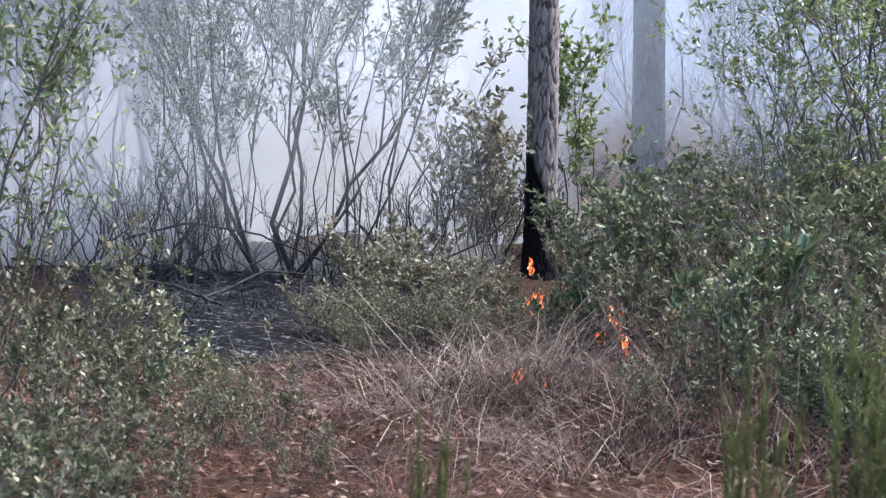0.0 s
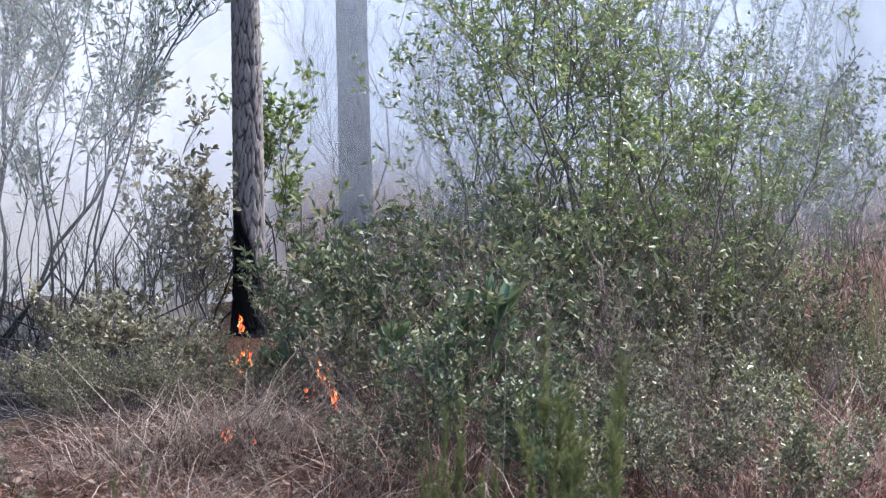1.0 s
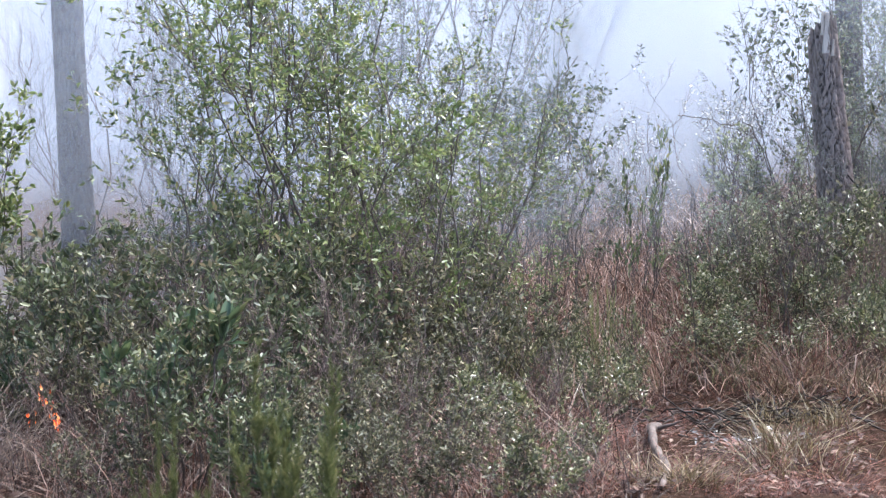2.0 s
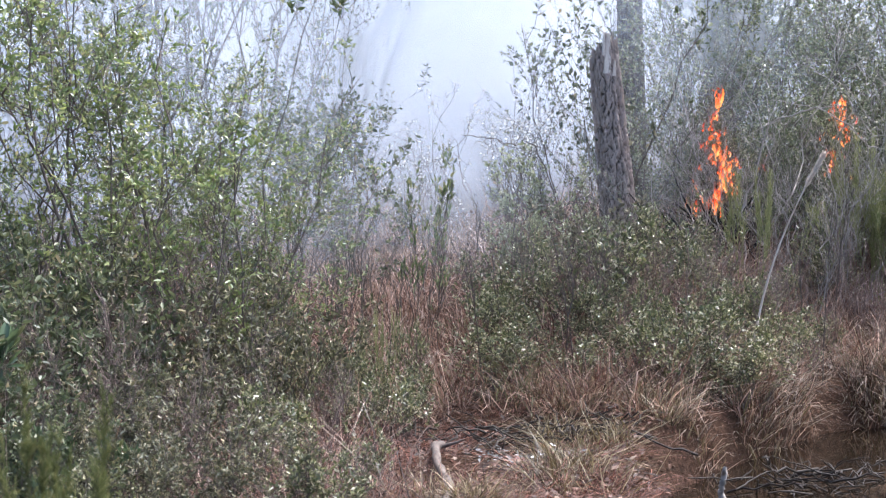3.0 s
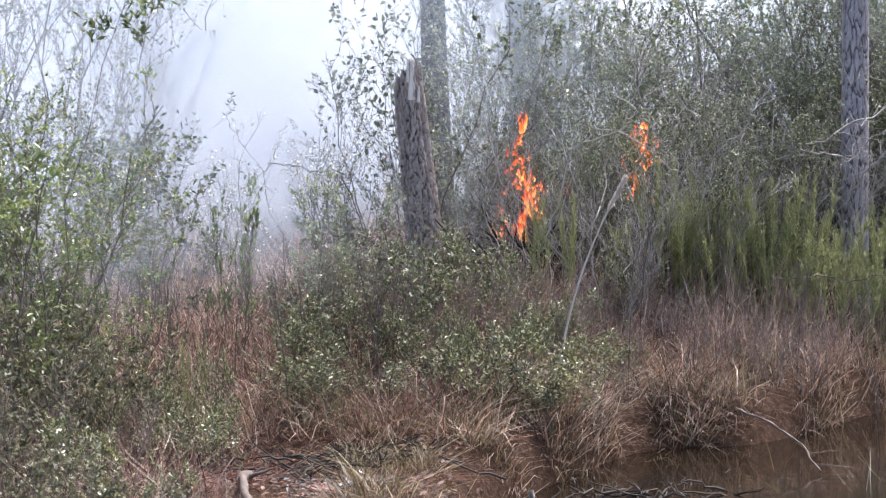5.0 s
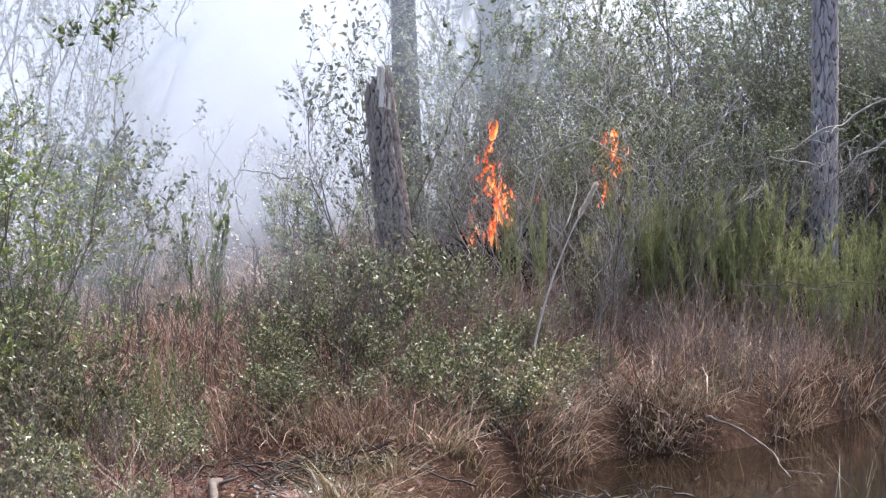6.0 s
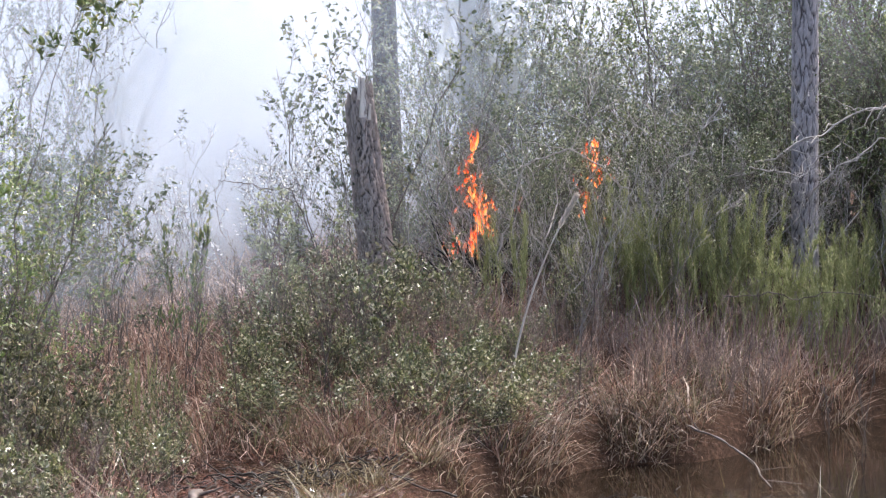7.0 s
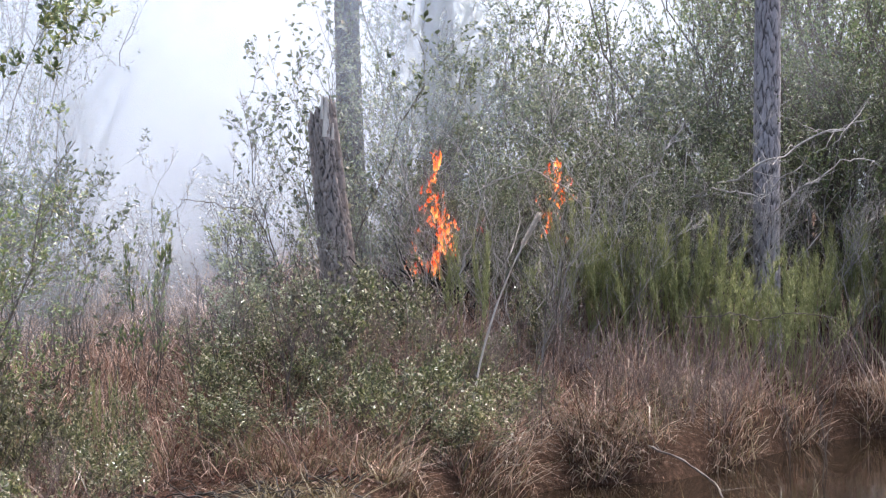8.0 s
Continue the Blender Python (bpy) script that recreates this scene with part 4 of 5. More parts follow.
# thicket behind the fire
back1 = shrub("leafy_shrub", "dense dark green shrub behind the flames", 56, on_ground(28.2, 18.8), 2.5, 9, 0.34, 0.5, 12, 8, 10, 0.036, 0.014, LEAF_WOOD, TWIG, 0.009, 0.05, rise=0.2)
for b, d, t, sz in ((24.7, 18.7, 140, 0.9), (25.7, 18.3, 20, 0.95), (30.2, 19.2, 70, 1.05), (26.7, 17.25, 30, 0.5), (27.5, 17.2, 120, 0.6), (28.3, 17.25, 210, 0.55), (30.2, 17.2, 300, 0.6), (31.0, 17.2, 60, 0.65), (32.0, 17.25, 150, 0.6), (25.4, 17.25, 240, 0.4), (27.4, 19.4, 160, 0.9), (31.8, 18.7, 240, 0.8), (25.1, 19.0, 200, 0.65), (37.4, 18.6, 100, 0.9), (29.2, 18.2, 300, 0.7), (33.2, 18.6, 20, 0.75), (35.6, 18.9, 200, 0.85), (32.4, 20.0, 50, 0.8), (34.4, 19.8, 260, 0.8), (36.6, 19.6, 150, 0.85), (38.4, 19.4, 330, 0.9), (30.8, 20.4, 10, 0.9), (34.0, 18.7, 120, 0.6)):
    again(back1, b, d, t, sz)
back2 = shrub("leafy_shrub", "tall yellow-green shrub at the wood's edge", 57, on_ground(33.0, 20.0), 3.9, 9, 0.3, 0.6, 11, 8, 9, 0.045, 0.017, LEAF_OLIVE, TWIG, 0.014, 0.05)
for b, d, t, sz in ((38.4, 19.0, 120, 0.9), (36.9, 18.9, 310, 0.85), (36.0, 19.4, 215, 0.9), (35.6, 20.4, 80, 1.05), (37.4, 19.8, 190, 1.0), (39.4, 20.4, 30, 1.05), (34.4, 22.5, 140, 1.1), (36.6, 22.4, 240, 1.1)):
    again(back2, b, d, t, sz)

# ---- feathery weeds ----
fe = feathery("feathery_weed", "bright green weed with thread-like leaves", 61, on_ground(10.65, 5.0), 1.2, 16, 0.07, 0.06, 190, 0.032, FENNEL_DARK, 0.13, 0.6)
for b, d, t, sz, h in ((7.4, 5.0, 90, 0.6, 0.9), (-0.14, 5.0, 140, 0.4, 0.76)):
    again(fe, b, d, t, sz, h)
fe2 = feathery("feathery_weed", "tall green weed in a dense stand", 62, on_ground(31.0, 16.4), 1.05, 14, 0.3, 0.2, 60, 0.045, shoot=0.2, least=0.6, leafy=0.45)
tagged(fe2, group="stand of green weeds by the ditch")
rng = np.random.default_rng(63)
for i in range(22):
    again(fe2, 29.4 + 8.6 * i / 21 + rng.uniform(-0.2, 0.2), max(16.3, water_edge(29.4 + 8.6 * i / 21) + 0.8) + rng.uniform(0, 0.7), rng.uniform(0, 360), rng.uniform(0.6, 1.0), rng.uniform(0.72, 1.15))
shrub("leafy_shrub", "slender upright sapling in the clearing", 65, on_ground(18.72, 14.9), 1.4, 5, 0.12, 0.06, 6, 4, 5, 0.045, 0.012, LEAF_GREEN, TWIG, 0.006, 0.4, l1=0.22, rise=0.8, asc=0.95)
again(fe2, 18.0, 13.2, 20, 0.3, 0.6)
again(fe2, 26.9, 15.6, 200, 0.7, 0.95)

# ---- grass, straw and litter ----
rng = np.random.default_rng(71)
heap = rng.normal(0, 1, (1600, 2))
blades("straw_heap", "heap of pale dead grass straw", 72, np.column_stack([np.array(polar(1.7, 10.7)) + heap * [0.5, 0.3], heap, np.ones(1600)]), 0.46, 0.0042, STRAW, 1.0, 1.25, (0.35, -0.5))
blades("straw_heap", "pale dead grass straw lying over the litter", 73, field(rng, 3800, -4.0, 8, 8.4, 11.6, 0.16, 70), 0.42, 0.004, STRAW, 1.1, 1.3)
blades("pine_straw", "reddish carpet of fallen pine needles", 74, field(rng, 20000, -12, 14, 7.6, 11.5), 0.2, 0.003, NEEDLES, 1.3, 1.4, category="litter")
blades("dry_grass", "dry reddish grass among low shrubs", 75, without(field(rng, 6500, 5, 20, 9.2, 13.2, 0.14, 120), 20.4, 11.3, 1.9, 1.35), 0.5, 0.005, GRASS_RUST, 0.5, 0.8)
blades("dry_grass", "pale dead stalks among low shrubs", 85, without(field(rng, 4000, 3, 20, 8.6, 12.6, 0.12, 120), 20.4, 11.3, 1.9, 1.35), 0.5, 0.0055, STRAW, 0.5, 1.0)
blades("dry_grass", "tan dry grass in the clearing", 76, without(field(rng, 17000, 15, 27, 12.5, 24, 0.15, 420), 20.4, 11.3, 1.9, 1.35), 0.46, 0.008, GRASS_TAN, 0.35, 1.0)
blades("dry_grass", "rusty dry grass in the clearing", 86, without(field(rng, 8000, 16, 27, 12.5, 20, 0.15, 160), 20.4, 11.3, 1.9, 1.35), 0.5, 0.006, GRASS_RUST, 0.4, 0.7)
blades("dry_grass", "tan dry grass far along the clearing", 77, field(rng, 16000, 14, 26, 24, 48, 0.3, 400), 0.42, 0.012, GRASS_TAN, 0.35, 0.6)
blades("dry_grass", "dry grass on the bank of the ditch", 78, field(rng, 9500, 24, 39, 13.6, 17.0), 0.42, 0.006, GRASS_TAN, 0.5, 0.8)
blades("dry_grass", "rusty dry grass on the rising bank", 79, field(rng, 7000, 25, 39, 14.6, 19.5, 0.13, 200), 0.5, 0.006, GRASS_RUST, 0.4, 0.7)
blades("grass_tufts", "pale tufts of grass hanging over the ditch", 80, field(rng, 3400, 25.5, 38, 12.7, 15.4), 0.44, 0.008, STRAW, 0.35, 1.3)
blades("grass_tufts", "yellow-green tufts of marsh grass", 81, without(field(rng, 4200, 22.0, 27.6, 10.4, 13.6, 0.08, 46), 21.4, 11.2, 0.9, 1.4), 0.36, 0.0055, GRASS_PALE, 0.5, 0.9)
blades("grass_tufts", "yellow-green tuft beside a pale branch", 88, without(field(rng, 1300, 20.0, 20.9, 9.5, 10.2, 0.08, 6), 20.4, 11.3, 1.9, 1.35), 0.3, 0.005, GRASS_PALE, 0.6, 0.9)
blades("dry_grass", "rusty grass among low bank shrubs", 89, field(rng, 7500, 19.5, 31, 13.0, 15.6, 0.1, 130), 0.52, 0.006, GRASS_RUST, 0.35, 0.9)
blades("grass_tufts", "blond tufts of dry grass in the clearing", 82, without(field(rng, 3600, 18.5, 25.5, 12.6, 15.0, 0.1, 40), 20.4, 11.3, 1.9, 1.35), 0.4, 0.006, GRASS_TAN, 0.5, 1.1)
blades("dry_grass", "straw-coloured grass beside the ash", 83, field(rng, 1300, -2, 4, 11, 13.5, 0.14, 30), 0.36, 0.005, STRAW, 0.4, 0.8)
blades("charred_litter", "charred twigs and burnt stalks on ash", 87, field(rng, 2600, -11, 0, 12.6, 17), 0.34, 0.007, TWIG_CHARRED, 1.2, 1.2, category="litter")
heap = rng.normal(0, 1, (520, 2))
blades("dead_stalks", "long bleached grass stalks lodged over the heap", 121, np.column_stack([np.array(polar(1.9, 10.7)) + heap * [0.45, 0.28], heap, np.ones(520)]), 0.8, 0.0038, STRAW_PALE, 0.8, 1.2, (0.2, -0.4))
blades("dead_stalks", "bleached grass stalks over pine straw", 122, field(rng, 700, -2, 12, 8.2, 11.5), 0.5, 0.0036, STRAW_PALE, 1.1, 1.2)
blades("dead_stalks", "bleached grass stalks among low shrubs", 123, without(field(rng, 900, 4, 20, 9.0, 13.0), 20.4, 11.3, 1.9, 1.35), 0.75, 0.004, STRAW_PALE, 0.5, 0.7)
# real pale stalks, with extra ones whose light colour serves as glints
blades("dead_stalks", "bleached stalks on the bank", 124, field(rng, 4200, 17, 38.5, 12.8, 17.5), 0.6, 0.0055, STRAW_PALE, 0.5, 1.2)
blades("dead_stalks", "brown stalks among green weeds", 126, field(rng, 1500, 28.5, 38.5, 15.6, 17.4, 0.2, 60), 0.8, 0.005, STALK_ROSE, 0.3, 0.5)
rim_b = rng.uniform(25.5, 39, 9000)
rim_d = water_edge(rim_b) + rng.normal(0.08, 0.22, 9000)
rim = np.column_stack([rim_d * np.sin(np.radians(rim_b)), rim_d * np.cos(np.radians(rim_b))])
blades("grass_fringe", "tangled dry grass fringing the ditch", 127, rim[:3400], 0.36, 0.006, GRASS_TAN, 0.35, 1.2, (-0.1, -0.3), wet=-0.3)
blades("grass_fringe", "pale grass drooping into the ditch", 128, rim[5000:6400], 0.38, 0.007, STRAW_PALE, 0.45, 1.4, (-0.1, -0.4), wet=-0.3)
blades("grass_fringe", "green-tinged grass fringing the ditch", 129, rim[7200:], 0.34, 0.006, GRASS_PALE, 0.35, 1.0, (-0.1, -0.3), wet=-0.3)
blades("marsh_tuft", "tufts of marsh grass standing in the water", 130, field(rng, 900, 26.4, 37.5, 12.4, 14.6, 0.07, 9), 0.62, 0.006, GRASS_PALE, 0.4, 1.0, wet=-0.7)
blades("dead_stalks", "drooping bleached blades above the water", 125, field(rng, 1400, 25.5, 38, 12.8, 15.0), 0.6, 0.008, STRAW_PALE, 0.6, 1.5)
blades("bank_grass", "green-tinged grass mixed through the dry bank", 90, without(field(rng, 7000, 19, 38, 12.8, 15.8, 0.1, 150), 20.4, 11.3, 1.9, 1.35), 0.42, 0.006, GRASS_GREEN, 0.35, 1.0)
blades("pine_straw", "reddish fallen needles round a branch", 84, without(field(rng, 15000, 15, 26, 9.5, 12.8), 21.4, 11.4, 0.7, 0.8), 0.2, 0.004, NEEDLES, 1.3, 1.4, category="litter")


def leaf_litter(label, seed, spots, mat):
    """Dead leaves lying flat on the ground."""
    rng = np.random.default_rng(seed)
    n = len(spots)
    z = ground_height(spots[:, 0], spots[:, 1]) + rng.uniform(0.005, 0.04, n)
    a = rng.uniform(0, 6.28, n)
    d = np.stack([np.sin(a), np.cos(a), rng.normal(0, 0.25, n)], 1)
    v, f = leaves(np.column_stack([spots[:, :2], z]), d, rng.normal(0, 0.35, (n, 3)) + [0, 0, 1], rng.uniform(0.03, 0.07, n), rng.uniform(0.014, 0.028, n), rng)
    tagged(new("leaf_litter", mesh_data("leaf_litter", v, f, mat)), label, "litter", kind="stuff")


DEAD_LEAF = blade_material("leaf_dead", [(0.0, (0.03, 0.015, 0.01)), (0.5, (0.1, 0.05, 0.032)), (0.85, (0.2, 0.12, 0.085)), (1.0, (0.36, 0.27, 0.21))], 0.6, 0.2)
leaf_litter("brown dead leaves strewn on the forest floor", 161, field(rng, 4500, -12, 15, 7.8, 11.8), DEAD_LEAF)
leaf_litter("brown dead leaves on the wet ground by the ditch", 162, field(rng, 3000, 15, 27, 9.5, 13.5), DEAD_LEAF)


def puddle():
    """A shallow puddle with an uneven rim."""
    x, y = polar(21.3, 11.9)
    z = float(ground_height(x, y)) + 0.03
    t = np.linspace(0, 2 * np.pi, 40, endpoint=False)
    r = 0.3 + 0.06 * np.sin(t * 3 + 1) + 0.04 * np.sin(t * 5) + 0.03 * np.sin(t * 9 + 2)
    ring = np.stack([x + 0.85 * r * np.cos(t), y + 1.7 * r * np.sin(t), np.full(40, z)], 1)
    v = np.concatenate([[[x, y, z]], ring])
    f = np.array([[0, 1 + i, 1 + (i + 1) % 40] for i in range(40)])
    tagged(new("water", mesh_data("puddle", v, f, WATER)), "shallow puddle that mirrors the pale sky", "water", kind="structure")


puddle()
# pale grey tones stand in for sky glints on wet leaves
WET_LEAF_GLINT = blade_material("leaf_wet_glint", [(0.0, (0.1, 0.1, 0.1)), (0.6, (0.3, 0.31, 0.32)), (1.0, (0.6, 0.62, 0.64))], 0.2, 0.1, 0.8)
glint_spots = rng.normal(0, 1, (240, 2)) * [0.11, 0.24] + np.array(polar(21.3, 11.7))
leaf_litter("wet leaves on the mud, sky glints put into their pale colour", 163, glint_spots, WET_LEAF_GLINT)

# ---- loose wood, plume grass ----
def branch(name, label, seed, points, radius, mat, category="branch", forks=(), crook=0.0, twigs=0):
    """A fallen branch along a few places, with knots."""
    rng = np.random.default_rng(seed)
    pts = np.array(points, float)
    u = np.linspace(0, len(pts) - 1, 26)
    c = np.stack([np.interp(u, np.arange(len(pts)), pts[:, k]) for k in range(3)], 1)
    c[1:-1] = (c[:-2] + c[1:-1] * 2 + c[2:]) / 4
    c[1:-1] += rng.normal(0, radius * 0.22, (24, 3))
    if crook:
        turn = np.cumsum(rng.normal(0, crook, (26, 3)), axis=0)
        c = c + turn - turn[-1] * np.linspace(0, 1, 26)[:, None]
        forks = (*forks, *((rng.uniform(0.1, 0.95), unit(rng.normal(size=3) * [1, 0.5, 0.8]), rng.uniform(0.12, 0.45)) for _ in range(twigs)))
    r = radius * np.linspace(1, 0.7, 26) * (1 + 0.14 * np.sin(u * 9) + rng.normal(0, 0.06, 26))
    r[0] *= 0.55; r[-1] *= 0.4
    thing = new(name)
    thing.location = c[0]
    tagged(thing, label=label, category=category)
    v, f = tubes((c - c[0])[None], r[None], 12)
    part("wood", mesh_data("wood", v, f, mat, True), thing)
    for u0, d, ln in forks:
        k = int(u0 * 25)
        q = (c[k] - c[0]) + np.array(d)[None] * ln * np.linspace(0, 1, 7)[:, None] + np.cumsum(rng.normal(0, radius * 0.12 + crook * 0.8, (7, 3)), axis=0) * (np.arange(7) > 0)[:, None]
        v, f = tubes(q[None], (radius * np.linspace(0.5, 0.18, 7))[None], 8)
        part("side_branch", mesh_data("side_branch", v, f, mat, True), thing)
    return thing


def spot3(b, d, up):
    g = on_ground(b, d, 0)
    return (g.x, g.y, max(g.z, -0.27) + up)


branch("fallen_branch", "pale weathered branch lying on pine straw", 91, [spot3(19.3, 11.5, 0.06), spot3(19.1, 11.25, 0.08), spot3(19.15, 10.95, 0.06), spot3(19.4, 10.6, 0.06), spot3(19.45, 10.1, 0.04), spot3(19.3, 9.5, 0.03)], 0.024, LOG_WOOD, forks=((0.12, (0.8, -0.3, 0.25), 0.16),))
branch("broken_stick", "grey stick poking out of the ditch", 92, [spot3(26.1, 11.2, -0.1), spot3(26.05, 11.2, 0.1), spot3(26.2, 11.15, 0.26)], 0.02, TWIG_PALE)
branch("fallen_branch", "thin wet branch slanting into the water", 93, [(*polar(31.4, 14.0), 0.02), (*polar(32.3, 13.8), -0.06), (*polar(33.1, 13.5), -0.16), (*polar(33.5, 13.2), -0.25)], 0.007, LOG_WOOD, crook=0.003, twigs=4)
branch("fallen_branch", "pale dead branch across the weeds", 94, [(*polar(32.3, 15.6), 0.72), (*polar(33.6, 15.6), 0.7), (*polar(35.0, 15.6), 0.72), (*polar(36.3, 15.7), 0.66)], 0.004, TWIG, crook=0.014, twigs=6)
branch("fallen_branch", "charred branch on the ash", 95, [spot3(-6.2, 13.8, 0.02), spot3(-5.4, 14.2, 0.06), spot3(-4.4, 14.6, 0.1), spot3(-3.0, 14.8, 0.08)], 0.01, TWIG_CHARRED, forks=((0.4, (0.5, 0.2, 0.7), 0.5), (0.7, (-0.6, 0.2, 0.5), 0.4)))
branch("fallen_branch", "charred branch on the ash", 96, [spot3(-8.0, 15.2, 0.3), spot3(-6.4, 15.3, 0.36), spot3(-4.6, 15.4, 0.3), spot3(-2.6, 15.2, 0.12)], 0.009, TWIG_CHARRED, forks=((0.3, (0.5, -0.2, 0.6), 0.6),))
branch("fallen_branch", "charred branch on the ash", 97, [spot3(-7.4, 14.6, 0.06), spot3(-6.6, 13.8, 0.1), spot3(-5.4, 13.2, 0.06)], 0.014, TWIG_CHARRED)


branch("dead_branch", "crooked bleached branch reaching past the grey pine", 151, [(*polar(32.7, 17.0), 1.52), (*polar(33.7, 16.9), 1.63), (*polar(35.0, 17.1), 1.82), (*polar(36.2, 17.2), 1.97), (*polar(37.2, 17.3), 2.08)], 0.008, TWIG_PALE, crook=0.016, twigs=16)
branch("dead_branch", "crooked bleached branch low by the grey pine", 152, [(*polar(32.5, 17.0), 1.5), (*polar(33.4, 16.8), 1.6), (*polar(34.4, 16.9), 1.58), (*polar(35.4, 17.0), 1.72)], 0.006, TWIG_PALE, crook=0.016, twigs=12)
branch("dead_branch", "bleached branch with a hooked twig by the pine", 156, [(*polar(34.6, 16.9), 1.3), (*polar(35.3, 16.8), 1.55), (*polar(36.3, 16.9), 1.75), (*polar(37.4, 17.0), 1.7)], 0.006, TWIG_PALE, crook=0.016, twigs=12)
branch("dead_branch", "thin bare branch arching across the flames", 153, [(*polar(26.7, 16.2), 0.95), (*polar(27.6, 16.1), 1.58), (*polar(29.0, 16.0), 1.75), (*polar(30.2, 16.1), 1.45)], 0.006, TWIG_PALE, crook=0.016, twigs=12)
branch("dead_branch", "thin bare branch rising beside the snapped trunk", 154, [(*polar(24.2, 16.3), 0.8), (*polar(25.2, 16.2), 1.6), (*polar(26.4, 16.1), 2.1), (*polar(27.2, 16.1), 2.7)], 0.0035, TWIG, crook=0.018, twigs=10)
branch("dead_branch", "leafless twig reaching over the clearing", 155, [(*polar(22.6, 16.8), 0.9), (*polar(21.8, 16.7), 1.5), (*polar(20.9, 16.6), 1.62), (*polar(19.9, 16.6), 1.6)], 0.005, TWIG, crook=0.016, twigs=9)
branch("dead_branch", "leafless twig above the low shrubs", 157, [(*polar(30.4, 16.6), 1.0), (*polar(31.0, 16.5), 1.5), (*polar(31.9, 16.5), 1.8), (*polar(32.6, 16.6), 2.1)], 0.006, TWIG_PALE, crook=0.018, twigs=12)


def plume_grass():
    spot = on_ground(26.9, 13.9, 0.02)
    thing = new("plume_grass")
    thing.matrix_world = Matrix.Translation(spot)
    tagged(thing, "single bleached plume grass stalk with a feathery head", "grass")
    x1, y1 = polar(28.75, 13.9)
    tip = np.array([x1 - spot.x, y1 - spot.y, 1.45 - spot.z])
    s = np.linspace(0, 1, 16)[:, None]
    c = np.concatenate([tip[:2] * s ** 1.7, tip[2:] * (s * 1.12 - 0.12 * s * s)], 1)
    v, f = tubes(c[None], np.linspace(0.0075, 0.005, 16)[None], 6)
    part("stalk", mesh_data("stalk", v, f, FRESH_WOOD, True), thing)
    rng = np.random.default_rng(98)
    w = np.zeros(700, int)
    p, t = along(c[None], w, rng.uniform(0.85, 1.0, 700))
    d = unit(t + unit(rng.normal(size=p.shape)) * 0.42)
    lv, lf = leaves(p, d, rng.normal(size=p.shape), rng.uniform(0.025, 0.055, 700), np.full(700, 0.006), rng)
    part("plume", mesh_data("plume", lv, lf, FRESH_PLUME), thing, "fluffy buff seed head")


FRESH_PLUME = blade_material("plume", [(0.0, (0.6, 0.52, 0.46)), (1.0, (0.85, 0.79, 0.72))], 0.7, 0.35, 0.1)
plume_grass()


# ---- fire ----
def fire(label, seed, bearing, distance, foot, height, clumps):
    """Flames licking through brush. clumps: (metres aside, share of the height, spread, length of the tongues, their number)."""
    rng = np.random.default_rng(seed)
    x, y = polar(bearing, distance)
    floor = float(ground_height(x, y))
    thing = new("brush_fire")
    thing.matrix_world = Matrix.Translation((x, y, floor)) @ pose(0, 0, 0, 0, 0, -bearing)
    tagged(thing, label, "fire")
    s = np.linspace(0, 1, 9)
    for aside, up, spread, length, count in clumps:
        for _ in range(int(count * 1.6)):
            h = length * rng.uniform(0.2, 0.95) * (1.0 if height > 0.5 else 0.7)
            r = h * rng.uniform(0.05, 0.2)
            bend = 0.28 * h * np.sin(s * rng.uniform(2, 6) + rng.uniform(0, 6)) * s
            c = np.stack([aside + rng.normal(0, spread * 0.55) + bend, rng.normal(0, 0.1) + 0 * s, foot - floor + up * height + rng.normal(0, spread * 0.5) + h * s], 1)
            rad = r * np.sin(np.pi * (0.08 + 0.9 * s) ** 0.6) * (1 - 0.5 * s) * rng.uniform(0.55, 1.3, 9) + 0.001
            v, f = tubes(c[None], rad[None], 7)
            part("flame", mesh_data("flame", v + rng.normal(0, r * 0.16, v.shape), f, FLAME, True), thing)
    return thing


fire("small flames at the foot of the charred pine", 101, 2.3, 15.4, 0.05, 0.15, [(0.0, 0.2, 0.012, 0.12, 4), (-0.01, 0.7, 0.01, 0.05, 2)])
fire("small flames in low shrubs", 102, 2.45, 12.0, 0.27, 0.1, [(-0.03, 0.0, 0.03, 0.05, 6), (0.03, 0.2, 0.03, 0.04, 4), (0.0, 0.7, 0.02, 0.04, 3)])
fire("small flames in low shrubs", 103, 4.34, 11.0, 0.2, 0.2, [(-0.06, 0.3, 0.03, 0.04, 5), (0.0, 0.7, 0.03, 0.04, 5), (0.05, 0.1, 0.03, 0.05, 6), (0.02, 0.35, 0.03, 0.04, 4), (-0.02, 0.9, 0.01, 0.05, 2)])
fire("small flames at the edge of the straw", 104, 2.14, 10.5, 0.1, 0.06, [(-0.02, 0.2, 0.025, 0.04, 6), (0.1, 0.1, 0.02, 0.03, 4)])
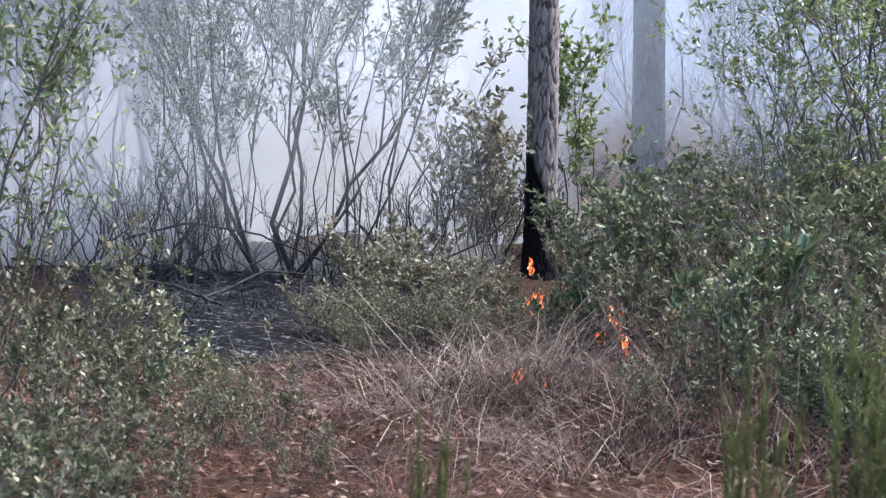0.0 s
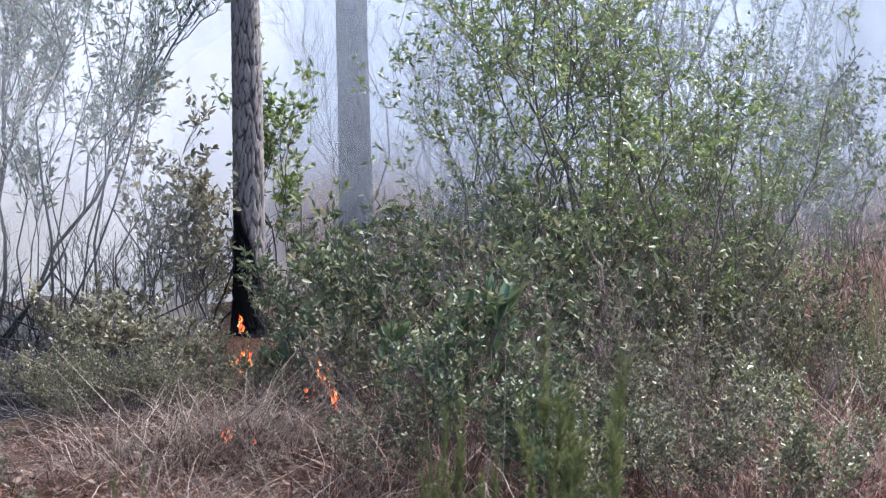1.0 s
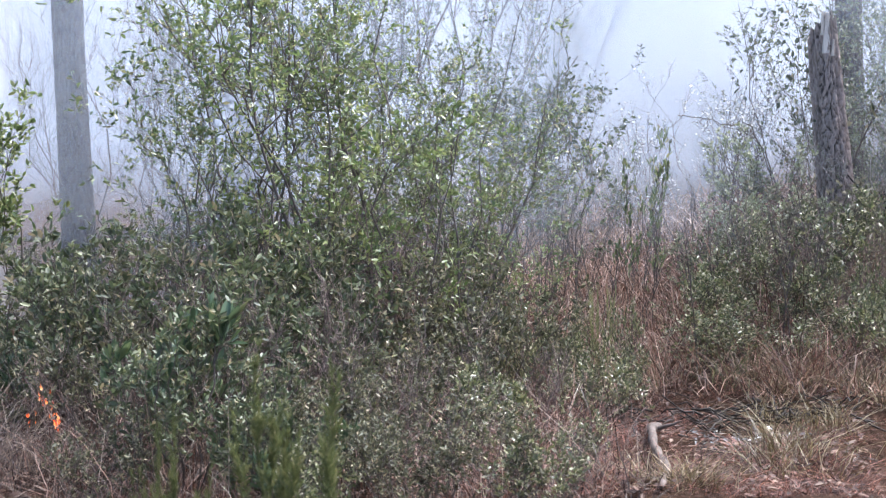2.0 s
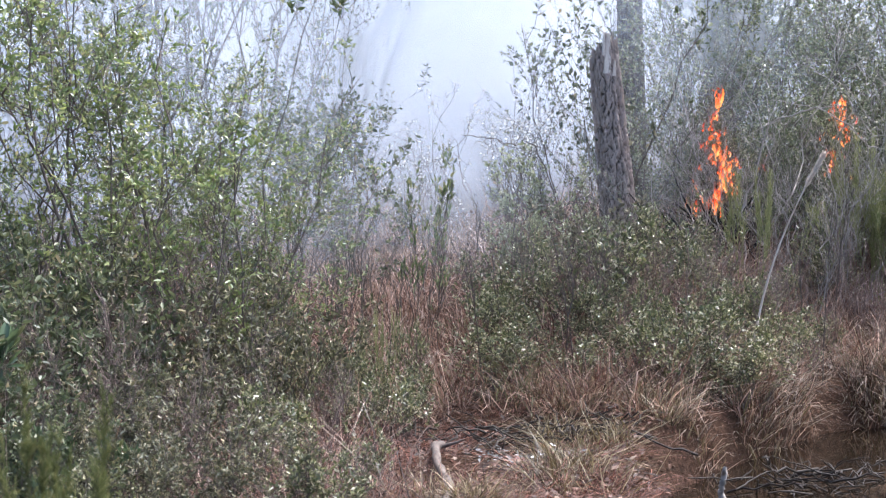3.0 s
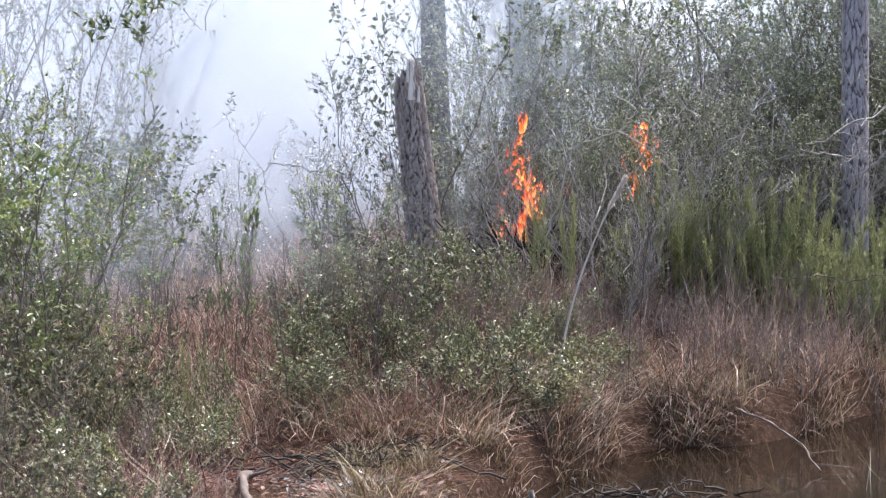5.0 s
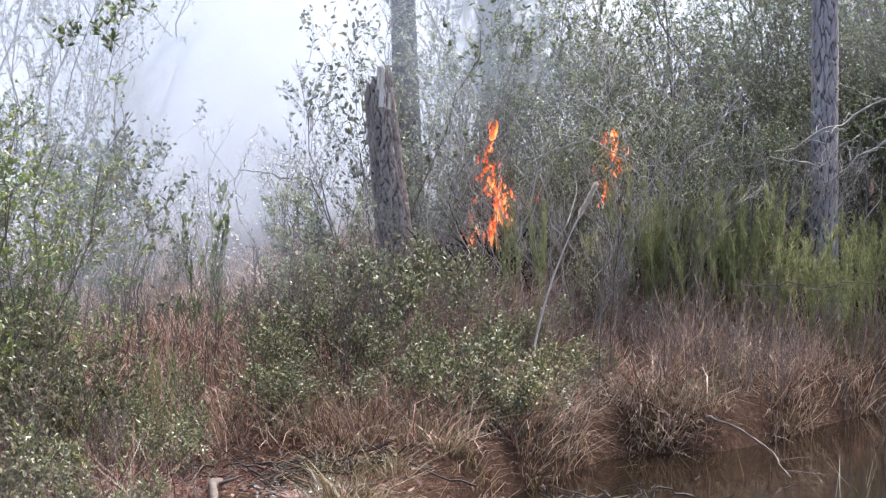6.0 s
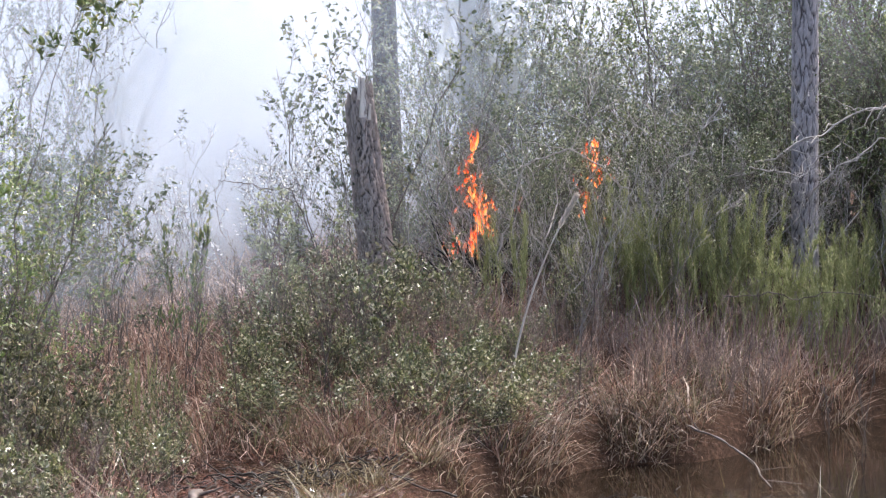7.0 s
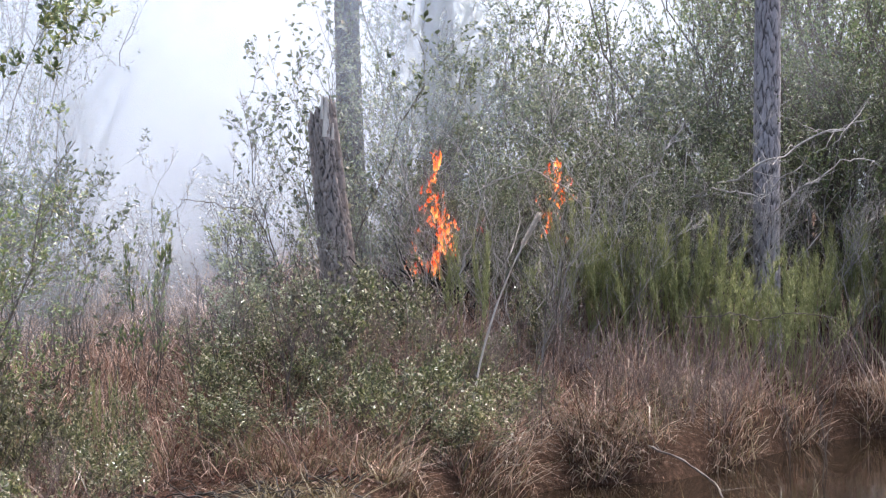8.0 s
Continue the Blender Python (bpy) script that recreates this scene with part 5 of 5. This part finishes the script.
fire("tall flames climbing through burning brush", 105, 26.22, 16.9, 0.97, 1.0, [
    (0.0, 0.02, 0.05, 0.07, 12), (-0.03, 0.09, 0.05, 0.08, 12), (0.01, 0.17, 0.06, 0.08, 16), (0.03, 0.26, 0.05, 0.09, 14), (0.05, 0.34, 0.05, 0.08, 12), (0.02, 0.42, 0.07, 0.1, 14),
    (-0.06, 0.4, 0.04, 0.07, 7), (-0.09, 0.49, 0.035, 0.06, 6), (-0.03, 0.56, 0.05, 0.09, 9), (-0.06, 0.65, 0.03, 0.05, 5), (-0.02, 0.71, 0.03, 0.09, 7), (0.0, 0.8, 0.02, 0.17, 5),
    (-0.2, 0.05, 0.06, 0.05, 8), (-0.17, 0.21, 0.04, 0.04, 5), (-0.14, 0.33, 0.03, 0.04, 4), (0.12, 0.2, 0.04, 0.05, 5), (0.13, 0.38, 0.03, 0.05, 4), (-0.1, 0.12, 0.1, 0.03, 7), (0.08, 0.28, 0.1, 0.03, 7), (-0.05, 0.5, 0.1, 0.03, 6)])
fire("flames in twiggy brush", 106, 29.2, 17.2, 1.2, 0.65, [
    (0.03, 0.85, 0.03, 0.07, 5), (-0.02, 0.72, 0.07, 0.06, 11), (0.02, 0.58, 0.05, 0.07, 10), (0.05, 0.42, 0.06, 0.05, 6), (-0.05, 0.26, 0.04, 0.07, 8), (-0.06, 0.14, 0.04, 0.06, 7),
    (0.06, 0.02, 0.04, 0.04, 4), (0.13, 0.5, 0.05, 0.04, 4), (-0.13, 0.46, 0.05, 0.04, 3), (0.0, 0.5, 0.12, 0.03, 10), (0.0, 0.75, 0.08, 0.05, 6)])
fire("small flames in twiggy brush", 107, 27.3, 17.0, 1.28, 0.12, [(0.0, 0.2, 0.03, 0.05, 5), (0.03, 0.7, 0.02, 0.05, 3)])
fire("small flames deep in the brush", 108, 12.0, 14.4, 0.55, 0.06, [(0.0, 0.3, 0.05, 0.025, 6)])


def burnt_brush():
    """Blackened heap of twigs under the tall flames."""
    rng = np.random.default_rng(111)
    spot = on_ground(26.3, 16.9, 0.02)
    thing = new("burnt_brush")
    thing.matrix_world = Matrix.Translation(spot)
    tagged(thing, "blackened heap of smouldering twigs under the flames", "brush")
    for _ in range(60):
        a, e = rng.uniform(0, 6.28), rng.uniform(-0.2, 1.1)
        ln = rng.uniform(0.25, 0.7)
        d = np.array([math.cos(a) * math.cos(e), math.sin(a) * math.cos(e), math.sin(e)])
        p = np.array([rng.normal(0, 0.2), rng.normal(0, 0.15), rng.uniform(0.02, 0.3)])
        c = p + d * ln * np.linspace(0, 1, 5)[:, None] + rng.normal(0, 0.012, (5, 3))
        v, f = tubes(c[None], np.linspace(0.012, 0.004, 5)[None], 5)
        part("twig", mesh_data("twig", v, f, CHAR, True), thing)


burnt_brush()


def twig_pile(label, seed, bearing, distance, width, count, mat):
    """Drift of sticks at the water's edge."""
    rng = np.random.default_rng(seed)
    g = on_ground(bearing, distance, 0)
    thing = new("twig_pile")
    thing.location = (g.x, g.y, max(g.z, -0.3))
    tagged(thing, label, "twigs")
    for _ in range(count):
        a, e = rng.uniform(0, 6.28), abs(rng.normal(0, 0.25))
        ln = rng.uniform(0.12, 0.45)
        d = np.array([math.cos(a) * math.cos(e), math.sin(a) * math.cos(e), math.sin(e)])
        p = np.array([rng.normal(0, width), rng.normal(0, 0.16), rng.uniform(0.0, 0.14)])
        c = p + d * ln * np.linspace(-0.5, 0.5, 6)[:, None] + rng.normal(0, 0.012, (6, 3))
        v, f = tubes(c[None], (rng.uniform(0.003, 0.009) * np.linspace(1, 0.5, 6))[None], 5)
        part("twig", mesh_data("twig", v, f, mat, True), thing)


twig_pile("drift of dead sticks at the water's edge", 131, 28.5, 12.1, 0.3, 70, TWIG_WET)
twig_pile("dark broken twigs on wet ground", 132, 20.2, 11.9, 0.4, 60, TWIG_WET)
twig_pile("dark broken twigs on wet ground", 133, 22.6, 11.9, 0.3, 26, TWIG_WET)


def seed_weed(seed, bearing, distance, height):
    """A thin dry weed with dark seed heads."""
    rng = np.random.default_rng(seed)
    thing = new("dry_weed")
    thing.matrix_world = Matrix.Translation(on_ground(bearing, distance))
    tagged(thing, "thin dry weed with small dark seed heads", "weed", "dry weeds in the clearing")
    a = rng.uniform(0, 6.28)
    s = np.linspace(0, 1, 8)[:, None]
    main = np.concatenate([0.12 * height * np.array([[math.cos(a), math.sin(a)]]) * s ** 2, height * s], 1) + rng.normal(0, 0.006, (8, 3)) * s
    v, f = tubes(main[None], np.linspace(0.004, 0.002, 8)[None], 5)
    part("stem", mesh_data("stem", v, f, TWIG, True), thing)
    c, _ = sprout(rng, main[None], np.array([0]), 7, 0.45, 0.3 * height, 0.4, 0.6, 4)
    for k in range(len(c)):
        v, f = tubes(c[k:k + 1], np.linspace(0.002, 0.0012, 4)[None], 4)
        twig = part("side_stem", mesh_data("side_stem", v, f, TWIG, True), thing)
        e = c[k, -1]
        t = unit(c[k, -1] - c[k, -2])
        hc = e + t * 0.022 * np.linspace(0, 1, 5)[:, None]
        v, f = tubes(hc[None], 0.005 * np.array([[0.4, 1.0, 0.95, 0.6, 0.15]]), 6)
        part("seed_head", mesh_data("seed_head", v, f, TWIG, True), twig, "dark seed head")


rng = np.random.default_rng(141)
for i in range(22):
    seed_weed(142 + i, rng.uniform(16.5, 23.5), rng.uniform(13.0, 18.0), rng.uniform(0.6, 1.0))
for i in range(8):
    seed_weed(170 + i, rng.uniform(27.0, 36.0), rng.uniform(13.8, 16.0), rng.uniform(0.7, 1.1))
